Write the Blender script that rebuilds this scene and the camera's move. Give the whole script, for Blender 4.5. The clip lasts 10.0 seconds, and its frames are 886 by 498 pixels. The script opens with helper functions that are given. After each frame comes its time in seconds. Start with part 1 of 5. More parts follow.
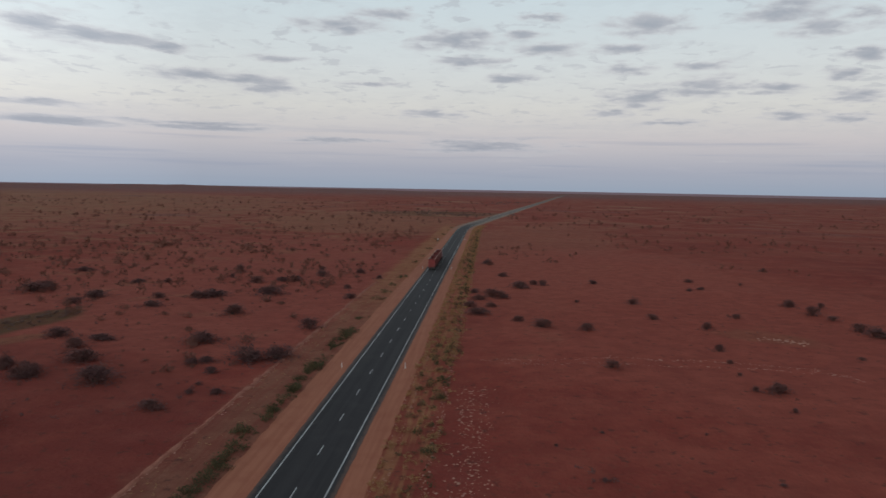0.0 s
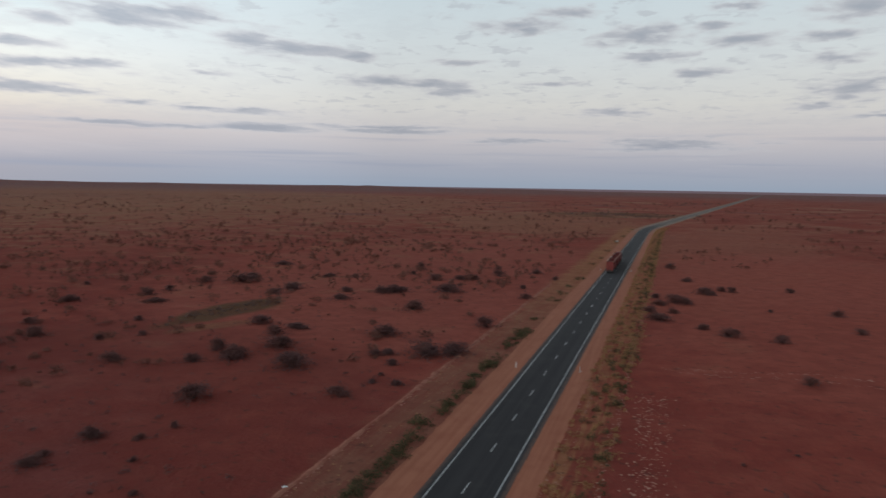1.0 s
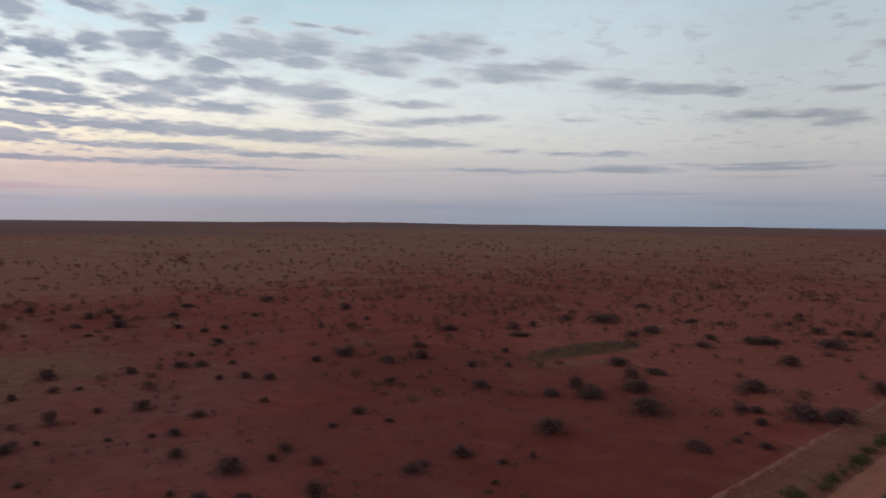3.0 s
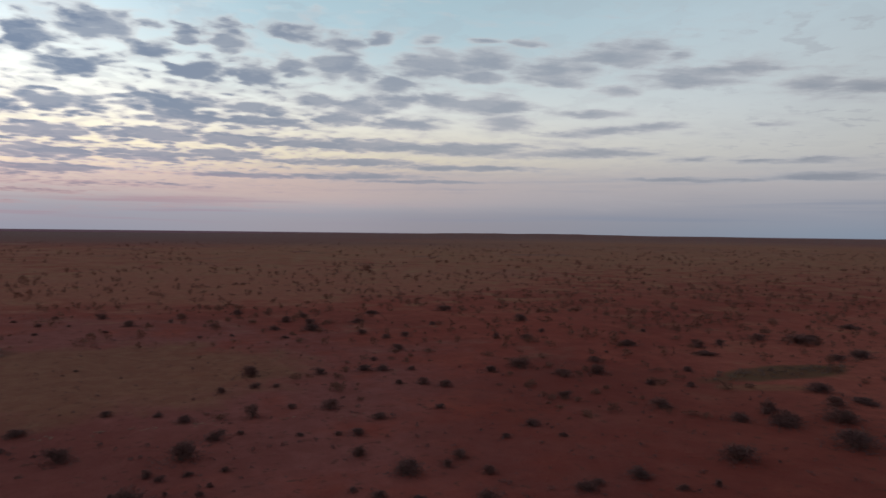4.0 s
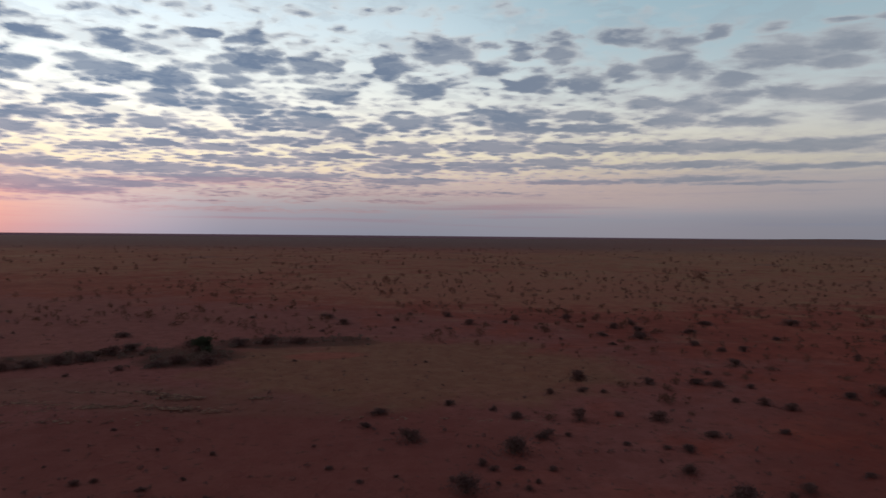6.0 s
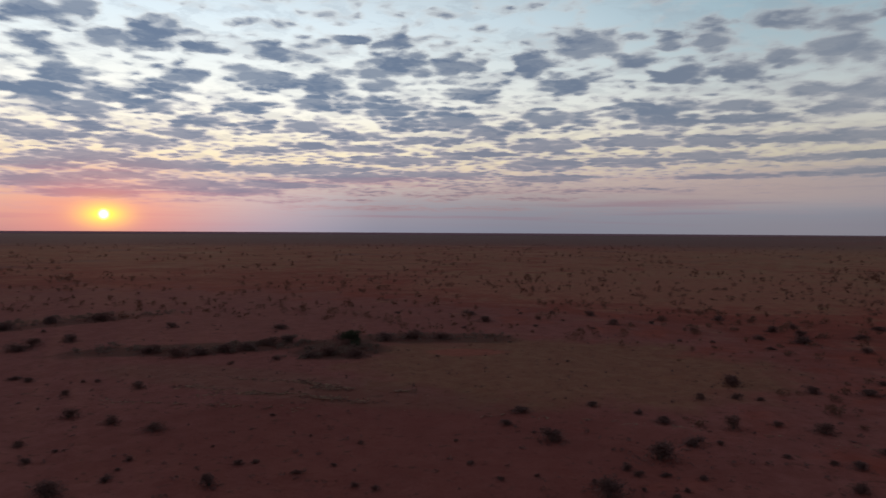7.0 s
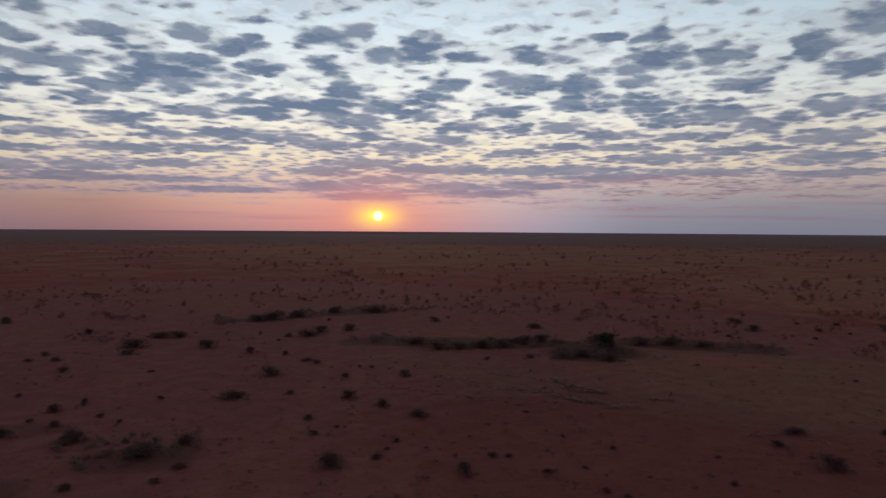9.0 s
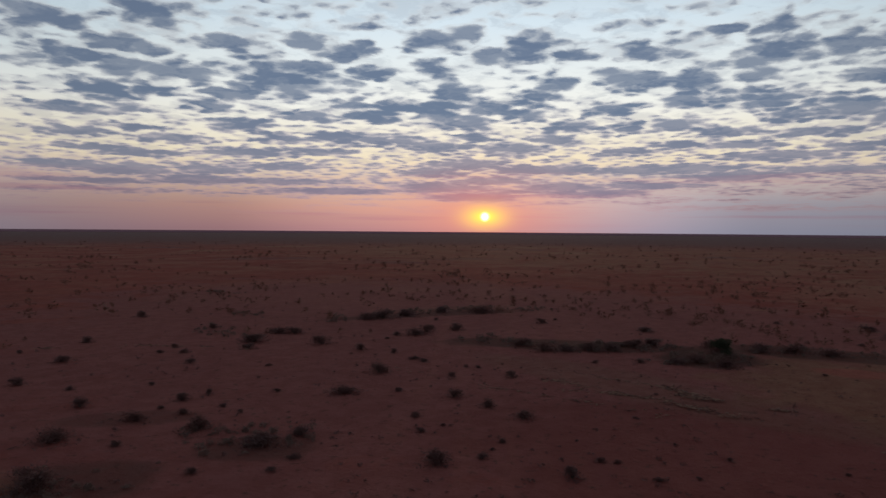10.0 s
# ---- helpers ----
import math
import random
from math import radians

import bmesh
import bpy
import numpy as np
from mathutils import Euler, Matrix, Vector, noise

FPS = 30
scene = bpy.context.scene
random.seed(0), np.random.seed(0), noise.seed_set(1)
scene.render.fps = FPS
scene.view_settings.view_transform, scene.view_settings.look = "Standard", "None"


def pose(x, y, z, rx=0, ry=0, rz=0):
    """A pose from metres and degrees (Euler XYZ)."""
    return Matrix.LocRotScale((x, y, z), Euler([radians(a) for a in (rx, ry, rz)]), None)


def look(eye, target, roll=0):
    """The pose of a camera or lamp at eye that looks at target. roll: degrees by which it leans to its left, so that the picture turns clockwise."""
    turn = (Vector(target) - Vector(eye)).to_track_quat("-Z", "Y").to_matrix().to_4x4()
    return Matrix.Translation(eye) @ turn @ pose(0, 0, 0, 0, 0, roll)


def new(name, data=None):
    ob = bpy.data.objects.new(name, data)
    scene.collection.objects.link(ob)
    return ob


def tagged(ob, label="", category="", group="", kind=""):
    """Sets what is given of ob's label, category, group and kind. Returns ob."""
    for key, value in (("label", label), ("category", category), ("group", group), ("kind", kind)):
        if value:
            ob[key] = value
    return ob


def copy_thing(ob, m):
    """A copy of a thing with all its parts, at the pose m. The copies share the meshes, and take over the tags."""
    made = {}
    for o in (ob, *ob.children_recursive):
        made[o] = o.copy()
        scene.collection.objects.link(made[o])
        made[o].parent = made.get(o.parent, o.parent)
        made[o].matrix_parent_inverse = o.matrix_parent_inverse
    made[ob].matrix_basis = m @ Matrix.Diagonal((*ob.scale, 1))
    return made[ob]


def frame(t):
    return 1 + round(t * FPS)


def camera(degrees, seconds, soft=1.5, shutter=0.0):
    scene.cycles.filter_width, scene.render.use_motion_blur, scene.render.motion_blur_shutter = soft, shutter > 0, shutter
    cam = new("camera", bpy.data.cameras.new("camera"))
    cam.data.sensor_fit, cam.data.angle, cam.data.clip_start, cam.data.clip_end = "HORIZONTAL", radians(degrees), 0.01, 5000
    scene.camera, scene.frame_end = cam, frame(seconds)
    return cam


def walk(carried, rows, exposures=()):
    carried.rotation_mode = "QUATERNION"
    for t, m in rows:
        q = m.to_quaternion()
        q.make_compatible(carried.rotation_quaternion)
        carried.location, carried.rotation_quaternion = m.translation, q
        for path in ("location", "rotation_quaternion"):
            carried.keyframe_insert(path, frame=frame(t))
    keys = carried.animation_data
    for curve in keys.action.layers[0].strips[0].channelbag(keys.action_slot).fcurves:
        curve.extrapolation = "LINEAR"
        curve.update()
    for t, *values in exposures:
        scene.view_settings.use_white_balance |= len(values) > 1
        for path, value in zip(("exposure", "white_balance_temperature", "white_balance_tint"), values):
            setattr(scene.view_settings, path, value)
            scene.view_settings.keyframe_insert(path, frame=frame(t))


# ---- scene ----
FIELD = 64.26
EYE = (19.2, 0.0, 31.4)
cam = camera(FIELD, 10.0, soft=1.5, shutter=0.35)


def aim(yaw, pitch, roll):
    """A hovering camera: yaw to the left of the road's line, pitch up and roll, in degrees."""
    a, b = radians(yaw), radians(pitch)
    ahead = Vector((-math.sin(a) * math.cos(b), math.cos(a) * math.cos(b), math.sin(b)))
    return look(EYE, Vector(EYE) + 10 * ahead, roll)


# seconds, yaw, pitch, roll
PATH = [
    (0, 3.63, -5.01, 1.02),
    (0.5, 9.06, -5.08, 0.92),
    (1, 17.95, -5.20, 0.90),
    (1.5, 24.07, -5.25, 0.89),
    (2, 31.75, -5.32, 0.75),
    (2.5, 39.51, -4.99, 0.74),
    (2.7, 42.38, -3.60, 0.70),
    (3.8, 57.92, -1.39, 0.66),
    (4, 60.84, -1.43, 0.69),
    (4.5, 68.06, -1.45, 0.64),
    (5, 74.94, -1.44, 0.66),
    (5.5, 81.15, -1.46, 0.62),
    (5.7, 83.52, -1.36, 0.54),
    (6.8, 96.25, -1.36, 0.50),
    (7, 98.49, -1.49, 0.33),
    (7.5, 103.93, -1.52, 0.33),
    (8, 108.92, -1.54, 0.30),
    (8.5, 113.90, -1.55, 0.39),
    (9, 118.90, -1.57, 0.41),
    (9.5, 123.77, -1.58, 0.38),
    (10, 127.55, -1.57, 0.45),
]
walk(cam, [(t, aim(*turn)) for t, *turn in PATH],
     exposures=[(0, -0.08, 6500, 10), (1, -0.1, 6500, 10), (2.5, -0.24, 6450, 10), (4.5, -0.72, 6350, 10), (5.5, -0.84, 6320, 10),
                (7.5, -1.11, 6220, 10), (9, -1.19, 6150, 10), (10, -1.2, 6130, 10)])

# ---- sky and sun ----
SUN_YAW, SUN_UP = radians(124.18), radians(1.07)
SUN_DIR = Vector((-math.sin(SUN_YAW) * math.cos(SUN_UP), math.cos(SUN_YAW) * math.cos(SUN_UP), math.sin(SUN_UP)))


class Nodes:
    """Small shorthand for building node trees."""

    def __init__(self, tree):
        self.tree = tree
        tree.nodes.clear()

    def add(self, kind):
        return self.tree.nodes.new(kind)

    def put(self, socket, value):
        if isinstance(value, bpy.types.NodeSocket):
            self.tree.links.new(value, socket)
        elif value is not None:
            socket.default_value = value

    def math(self, op, a, b=None, c=None, clamp=False):
        node = self.add("ShaderNodeMath")
        node.operation, node.use_clamp = op, clamp
        for n, v in enumerate((a, b, c)):
            self.put(node.inputs[n], v)
        return node.outputs[0]

    def vmath(self, op, a, b=None, out=0):
        node = self.add("ShaderNodeVectorMath")
        node.operation = op
        self.put(node.inputs[0], a)
        self.put(node.inputs[1], b)
        return node.outputs[out]

    def combine(self, x, y, z):
        node = self.add("ShaderNodeCombineXYZ")
        for n, v in enumerate((x, y, z)):
            self.put(node.inputs[n], v)
        return node.outputs[0]

    def split(self, v):
        node = self.add("ShaderNodeSeparateXYZ")
        self.put(node.inputs[0], v)
        return node.outputs

    def span(self, v, a, b, c=0.0, d=1.0, smooth=True):
        node = self.add("ShaderNodeMapRange")
        node.interpolation_type = "SMOOTHSTEP" if smooth else "LINEAR"
        for n, x in enumerate((v, a, b, c, d)):
            self.put(node.inputs[n], x)
        return node.outputs[0]

    def mix(self, fac, a, b, how="MIX"):
        node = self.add("ShaderNodeMix")
        node.data_type, node.blend_type = "RGBA", how
        self.put(node.inputs[0], fac)
        self.put(node.inputs[6], (*a, 1) if isinstance(a, tuple) else a)
        self.put(node.inputs[7], (*b, 1) if isinstance(b, tuple) else b)
        return node.outputs[2]

    def ramp(self, v, *stops):
        node = self.add("ShaderNodeValToRGB")
        while len(node.color_ramp.elements) < len(stops):
            node.color_ramp.elements.new(0.5)
        for e, (p, c) in zip(node.color_ramp.elements, stops):
            e.position, e.color = p, (*c, 1)
        self.put(node.inputs[0], v)
        return node.outputs[0]

    def noise(self, vec, scale, detail=3.0, rough=0.55, distort=0.0, dims="3D", w=None):
        node = self.add("ShaderNodeTexNoise")
        node.noise_dimensions = dims
        self.put(node.inputs["Vector"], vec)
        if w is not None:
            self.put(node.inputs["W"], w)
        self.put(node.inputs["Scale"], scale)
        self.put(node.inputs["Detail"], detail)
        self.put(node.inputs["Roughness"], rough)
        self.put(node.inputs["Distortion"], distort)
        return node.outputs[0]


def rgb(r, g, b):
    """A linear colour from the usual 0 to 255 values."""
    return tuple((c / 255 / 12.92 if c < 10.3 else ((c / 255 + 0.055) / 1.055) ** 2.4) for c in (r, g, b))


world = bpy.data.worlds.new("dawn_sky")
scene.world = world
world.use_nodes = True
n = Nodes(world.node_tree)
heaven = n.vmath("NORMALIZE", n.add("ShaderNodeTexCoord").outputs["Generated"])
hx, hy, hz = n.split(heaven)
up = n.math("MAXIMUM", hz, 0.0)
toward = n.vmath("DOT_PRODUCT", heaven, tuple(SUN_DIR), out=1)
prox = n.span(toward, -0.35, 0.98)                       # 0 opposite the sun, 1 at it
bearing = n.math("MULTIPLY", n.math("ARCTAN2", n.math("MULTIPLY", hx, -1.0), hy), 180 / math.pi)
lift = n.math("MULTIPLY", n.math("ARCSINE", hz), 180 / math.pi)
# clear sky, away from the sun and towards it
away = n.ramp(up, (0.0, rgb(153, 166, 184)), (0.025, rgb(168, 173, 187)), (0.065, rgb(201, 197, 200)), (0.11, rgb(215, 215, 212)),
              (0.17, rgb(214, 221, 223)), (0.28, rgb(203, 220, 228)), (0.5, rgb(118, 122, 134)), (1.0, rgb(76, 77, 86)))
near_sun = n.ramp(up, (0.0, rgb(176, 132, 134)), (0.03, rgb(206, 156, 143)), (0.06, rgb(216, 182, 160)), (0.10, rgb(242, 226, 192)),
                  (0.17, rgb(246, 244, 232)), (0.28, rgb(218, 231, 236)), (0.5, rgb(118, 122, 134)), (1.0, rgb(76, 77, 86)))
low = n.span(up, 0.10, 0.03)
flush = n.math("ADD", n.math("MULTIPLY", n.math("MULTIPLY", n.span(toward, 0.6, 0.985), n.span(bearing, 104, 128, 0.15, 1.0)), low), n.math("MULTIPLY", n.span(toward, -0.05, 0.93), n.math("SUBTRACT", 1.0, low)))
clear = n.mix(flush, away, near_sun)
# the cool side band, between the two
cool = n.math("MULTIPLY", n.span(toward, -0.1, 0.5), n.span(toward, 0.95, 0.6))
clear = n.mix(n.math("MULTIPLY", cool, n.span(up, 0.12, 0.3, 0.0, 0.7)), clear, rgb(160, 192, 204))
clear = n.mix(n.math("MULTIPLY", cool, n.span(up, 0.06, 0.0, 0.0, 0.8)), clear, rgb(164, 157, 164))
clear = n.mix(n.math("MULTIPLY", cool, n.math("MULTIPLY", n.span(up, 0.02, 0.05), n.span(up, 0.10, 0.06, 0.0, 0.8))), clear, n.mix(n.span(bearing, 48, 84), rgb(196, 188, 191), rgb(208, 180, 172)))
sky = n.add("ShaderNodeTexSky")
sky.sky_type, sky.sun_disc, sky.sun_elevation, sky.sun_rotation = "NISHITA", False, SUN_UP, -SUN_YAW
clear = n.mix(0.006, clear, sky.outputs[0], "ADD")
# a flat sheet of broken altocumulus, seen at a grazing angle: its cells shrink and flatten towards the horizon
depth = n.math("ADD", up, 0.10)
sheet = n.combine(n.math("DIVIDE", hx, depth), n.math("DIVIDE", hy, depth), 0.0)
warp = n.add("ShaderNodeTexNoise")
warp.noise_dimensions = "2D"
n.put(warp.inputs["Vector"], sheet)
n.put(warp.inputs["Scale"], 6.0)
n.put(warp.inputs["Detail"], 4.0)
n.put(warp.inputs["Roughness"], 0.6)
warped = n.vmath("SUBTRACT", warp.outputs[1], (0.5, 0.5, 0.5))
puffs = n.noise(n.vmath("ADD", sheet, n.vmath("MULTIPLY", warped, (0.10, 0.10, 0.0))), 7.0, 5.0, 0.55, dims="2D")
wisps = n.noise(n.vmath("ADD", sheet, n.vmath("MULTIPLY", warped, (0.3, 0.3, 0.0))), 3.0, 5.0, 0.6, dims="2D")
# the larger clouds: bearing to the left of the road and height in degrees, half width and half depth
CLOUDS = [
    [(-26.7, 9.6, 1.5, 0.46), (-26.3, 12.2, 1.2, 0.55), (-26.3, 6.8, 1.7, 0.50), (-25.7, 5.3, 1.5, 0.27), (-25.5, 8.3, 1.4, 0.49), (-24.0, 11.5, 2.6, 0.56), (-22.2, 5.6, 1.7, 0.36), (-21.8, 12.9, 2.9, 0.75), (-21.0, 7.5, 1.7, 0.44), (-16.2, 9.3, 1.6, 0.41), (-16.1, 7.8, 3.0, 0.72), (-13.6, 5.2, 2.3, 0.19), (-12.0, 12.4, 2.9, 0.70), (-11.4, 7.0, 2.5, 0.85), (-10.5, 9.2, 1.7, 0.42), (-10.0, 10.7, 1.9, 0.37), (-9.3, 6.0, 1.7, 0.30), (-4.4, 10.8, 2.6, 0.53), (-3.9, 13.2, 2.0, 0.31), (-2.4, 11.9, 1.6, 0.29), (-1.3, 8.6, 2.0, 0.35), (-0.6, 3.4, 5.9, 0.54), (1.6, 9.9, 2.5, 0.47), (3.2, 11.5, 3.1, 0.74), (4.9, 5.8, 2.7, 0.35)],
    [(8.2, 13.3, 2.2, 0.37), (9.9, 8.0, 2.0, 0.19), (12.1, 3.5, 4.4, 0.27), (12.1, 12.3, 3.5, 0.54), (16.5, 9.6, 2.3, 0.28), (16.5, 9.6, 2.1, 0.25), (17.8, 7.4, 2.3, 0.42), (18.7, 7.9, 2.8, 0.45), (22.4, 4.2, 5.3, 0.25), (23.1, 8.1, 2.4, 0.45), (23.5, 4.5, 6.3, 0.21), (25.3, 9.8, 1.4, 0.36), (29.6, 10.2, 3.6, 0.58), (31.5, 4.2, 5.3, 0.20), (32.1, 4.2, 5.8, 0.27), (33.4, 10.7, 2.0, 0.55), (33.6, 5.4, 2.7, 0.23), (34.0, 5.5, 2.0, 0.18), (36.6, 8.1, 1.5, 0.18), (36.7, 5.5, 3.6, 0.18), (37.9, 12.2, 2.1, 0.80), (38.5, 4.1, 3.9, 0.17), (40.8, 12.0, 4.5, 0.76), (41.3, 5.7, 2.0, 0.19), (42.2, 11.7, 2.7, 0.66)],
    [(42.7, 13.4, 1.2, 0.61), (43.4, 4.2, 4.1, 0.16), (44.4, 8.3, 2.2, 0.22), (45.6, 13.9, 3.2, 0.82), (46.2, 13.5, 3.5, 0.61), (46.9, 11.1, 1.5, 0.34), (47.7, 8.0, 2.4, 0.26), (48.5, 6.3, 3.1, 0.31), (48.8, 7.9, 2.9, 0.30), (49.0, 9.3, 2.4, 0.35), (49.7, 6.2, 5.3, 0.30), (51.4, 12.6, 2.8, 0.82), (51.9, 12.6, 2.7, 0.85), (54.2, 14.9, 1.3, 0.29), (55.7, 8.6, 1.6, 0.53), (57.1, 10.1, 2.5, 0.57), (57.6, 13.6, 2.0, 0.98), (57.6, 15.0, 1.1, 0.29), (58.0, 12.3, 1.8, 0.39), (58.4, 6.8, 4.1, 0.27), (59.4, 6.6, 4.4, 0.37), (59.4, 5.1, 5.2, 0.17), (60.7, 10.4, 1.4, 0.62), (61.7, 13.1, 2.5, 0.99), (62.4, 15.0, 1.1, 0.30)],
    [(62.6, 4.0, 5.0, 0.12), (63.9, 8.5, 2.7, 0.36), (64.8, 6.7, 2.7, 0.31), (64.8, 10.3, 1.4, 0.48), (64.8, 11.6, 1.6, 0.43), (66.4, 15.0, 0.9, 0.42), (67.0, 4.4, 3.2, 0.16), (67.5, 9.8, 1.8, 0.61), (67.6, 12.4, 1.1, 0.54), (67.7, 5.5, 3.5, 0.20), (68.0, 6.8, 4.4, 0.42), (68.1, 4.3, 4.2, 0.20), (68.9, 14.5, 1.6, 0.74), (69.3, 5.4, 4.0, 0.18), (69.3, 8.8, 2.0, 0.40), (69.8, 12.9, 1.8, 0.74), (71.1, 6.8, 4.4, 0.27), (71.1, 10.1, 1.8, 0.43), (73.3, 12.6, 1.5, 0.63), (73.3, 15.1, 2.4, 0.62), (74.6, 8.4, 2.8, 0.35), (75.9, 4.2, 3.0, 0.15), (75.9, 11.8, 1.7, 0.63), (76.3, 9.4, 1.9, 0.43), (77.1, 6.9, 3.8, 0.39)],
    [(78.0, 5.7, 2.5, 0.30), (78.0, 14.5, 1.5, 0.71), (80.1, 11.8, 1.8, 0.66), (80.9, 8.4, 2.2, 0.50), (80.9, 14.2, 1.0, 0.44), (82.5, 9.4, 2.6, 0.58), (83.2, 7.0, 3.3, 0.42), (83.3, 13.2, 1.4, 0.50), (83.6, 5.5, 2.9, 0.33), (86.7, 14.5, 2.4, 0.95), (88.8, 11.6, 1.8, 0.67), (89.9, 8.8, 2.6, 0.58), (89.9, 4.2, 2.8, 0.20), (90.3, 5.4, 2.4, 0.43), (90.6, 6.8, 2.9, 0.43), (91.4, 13.1, 1.5, 0.74), (94.6, 7.9, 1.8, 0.40), (96.0, 10.8, 1.6, 0.55), (96.4, 6.1, 2.7, 0.25), (97.8, 8.8, 2.5, 0.71), (97.8, 12.9, 1.8, 0.75), (98.7, 4.5, 3.2, 0.23), (100.1, 7.2, 2.7, 0.31), (101.5, 8.3, 1.6, 0.36), (101.5, 13.1, 2.5, 0.86)],
    [(102.4, 5.6, 3.0, 0.27), (102.4, 14.8, 1.8, 0.46), (103.3, 9.8, 2.7, 0.66), (103.8, 12.0, 1.6, 0.76), (104.6, 6.5, 2.3, 0.27), (105.1, 4.2, 3.4, 0.27), (105.8, 14.9, 1.3, 0.42), (106.0, 7.5, 2.0, 0.35), (108.0, 11.4, 1.8, 0.64), (108.7, 4.8, 3.1, 0.31), (108.7, 10.0, 1.5, 0.48), (109.1, 6.6, 2.0, 0.27), (109.6, 8.1, 1.8, 0.35), (111.3, 13.8, 2.2, 0.52), (111.3, 3.6, 3.3, 0.22), (111.7, 11.5, 2.6, 0.53), (113.0, 6.2, 1.9, 0.26), (113.5, 8.0, 1.7, 0.35), (113.5, 4.7, 2.6, 0.24), (113.9, 12.0, 1.5, 0.46), (114.7, 9.4, 1.7, 0.38), (115.6, 2.9, 3.3, 0.22), (117.6, 13.8, 1.4, 0.36), (117.6, 8.2, 1.8, 0.42), (117.6, 4.8, 2.2, 0.26)],
    [(118.4, 11.7, 1.6, 0.41), (118.5, 3.5, 2.4, 0.26), (118.9, 7.1, 1.6, 0.38), (120.0, 10.7, 1.4, 0.45), (120.8, 14.3, 2.3, 0.88), (121.2, 4.9, 2.1, 0.25), (121.6, 9.4, 1.9, 0.53), (122.0, 6.5, 2.1, 0.41), (123.5, 13.8, 1.5, 0.58), (123.5, 9.8, 2.1, 0.64), (123.5, 3.9, 2.3, 0.25), (125.0, 7.5, 1.6, 0.32), (125.4, 5.3, 2.2, 0.32), (125.4, 2.6, 2.9, 0.28), (126.0, 15.3, 1.1, 0.47), (126.1, 8.6, 2.3, 0.51), (126.8, 10.9, 1.6, 0.69), (127.9, 6.7, 2.1, 0.43), (127.9, 3.4, 2.4, 0.32), (128.2, 9.6, 1.7, 0.69), (128.5, 14.8, 1.5, 0.73), (128.6, 4.7, 1.9, 0.31), (128.8, 12.7, 1.4, 0.56), (131.5, 9.7, 1.8, 0.48), (131.9, 7.1, 2.5, 0.40)],
    [(133.3, 9.0, 2.3, 0.49), (133.5, 15.7, 1.1, 0.37), (133.7, 12.3, 1.6, 0.47), (135.1, 9.9, 1.3, 0.39), (135.5, 13.9, 1.8, 0.63), (136.0, 3.0, 3.6, 0.20), (136.0, 7.2, 2.2, 0.49), (137.7, 6.1, 2.2, 0.27), (137.8, 12.8, 1.3, 0.53), (138.6, 8.9, 2.0, 0.35), (138.6, 14.4, 1.5, 0.52), (140.4, 4.9, 2.6, 0.22), (140.4, 11.6, 3.7, 1.17), (140.8, 7.1, 1.9, 0.31), (141.2, 3.7, 3.2, 0.20), (143.0, 5.9, 2.5, 0.30), (143.4, 8.0, 2.1, 0.39), (144.2, 10.3, 1.9, 0.46), (144.8, 14.1, 1.7, 0.57), (145.9, 9.2, 1.4, 0.34), (145.9, 4.5, 2.3, 0.26), (147.1, 3.7, 2.8, 0.26), (148.3, 11.7, 2.0, 0.77), (148.7, 6.7, 2.4, 0.25), (149.9, 15.7, 2.3, 0.68)],
    [(150.1, 10.2, 1.6, 0.45), (150.3, 13.1, 1.4, 0.40), (150.7, 5.6, 2.3, 0.21), (151.1, 8.8, 1.3, 0.24), (151.4, 7.4, 1.7, 0.23), (151.5, 4.3, 2.7, 0.29), (151.8, 11.6, 1.7, 0.63), (152.7, 13.4, 1.5, 0.58), (153.3, 10.0, 2.0, 0.56), (154.1, 5.8, 2.0, 0.18), (154.5, 3.4, 3.3, 0.14), (155.1, 8.5, 2.3, 0.30), (155.2, 6.9, 2.0, 0.32), (155.5, 14.2, 1.2, 0.47), (155.8, 12.0, 2.1, 0.61), (156.2, 4.5, 2.5, 0.24), (157.9, 14.4, 1.9, 0.73)],
]
bearing = n.math("ADD", bearing, n.math("MULTIPLY", n.split(warped)[0], n.span(lift, 2.0, 15.0, 1.0, 1.9, smooth=False)))
lift = n.math("ADD", lift, n.math("MULTIPLY", n.split(warped)[1], n.span(lift, 2.0, 18.0, 0.2, 1.1, smooth=False)))
spot = n.combine(bearing, lift, 0.0)
nearest = None
for row in CLOUDS:
    for az, el, wide, deep in row:
        node = n.add("ShaderNodeVectorMath")
        node.operation = "MULTIPLY_ADD"
        n.put(node.inputs[0], spot)
        node.inputs[1].default_value = (1 / wide, 1 / deep, 0)
        node.inputs[2].default_value = (-az / wide, -el / deep, 0)
        gap = n.vmath("LENGTH", node.outputs[0], out=1)
        nearest = gap if nearest is None else n.math("MINIMUM", nearest, gap)
body = n.math("MAXIMUM", n.math("SUBTRACT", 1.34, nearest), -0.45)
lumps = n.add("ShaderNodeTexVoronoi")
lumps.voronoi_dimensions, lumps.feature = "2D", "SMOOTH_F1"
n.put(lumps.inputs["Vector"], n.vmath("ADD", sheet, n.vmath("MULTIPLY", warped, (0.09, 0.09, 0.0))))
n.put(lumps.inputs["Scale"], 10.0)
n.put(lumps.inputs["Smoothness"], 0.5)
cobble = n.math("SUBTRACT", 0.42, lumps.outputs["Distance"])
rough_edge = n.math("MULTIPLY", n.math("SUBTRACT", puffs, 0.5), n.span(toward, -0.2, 0.7, 1.2, 1.45))
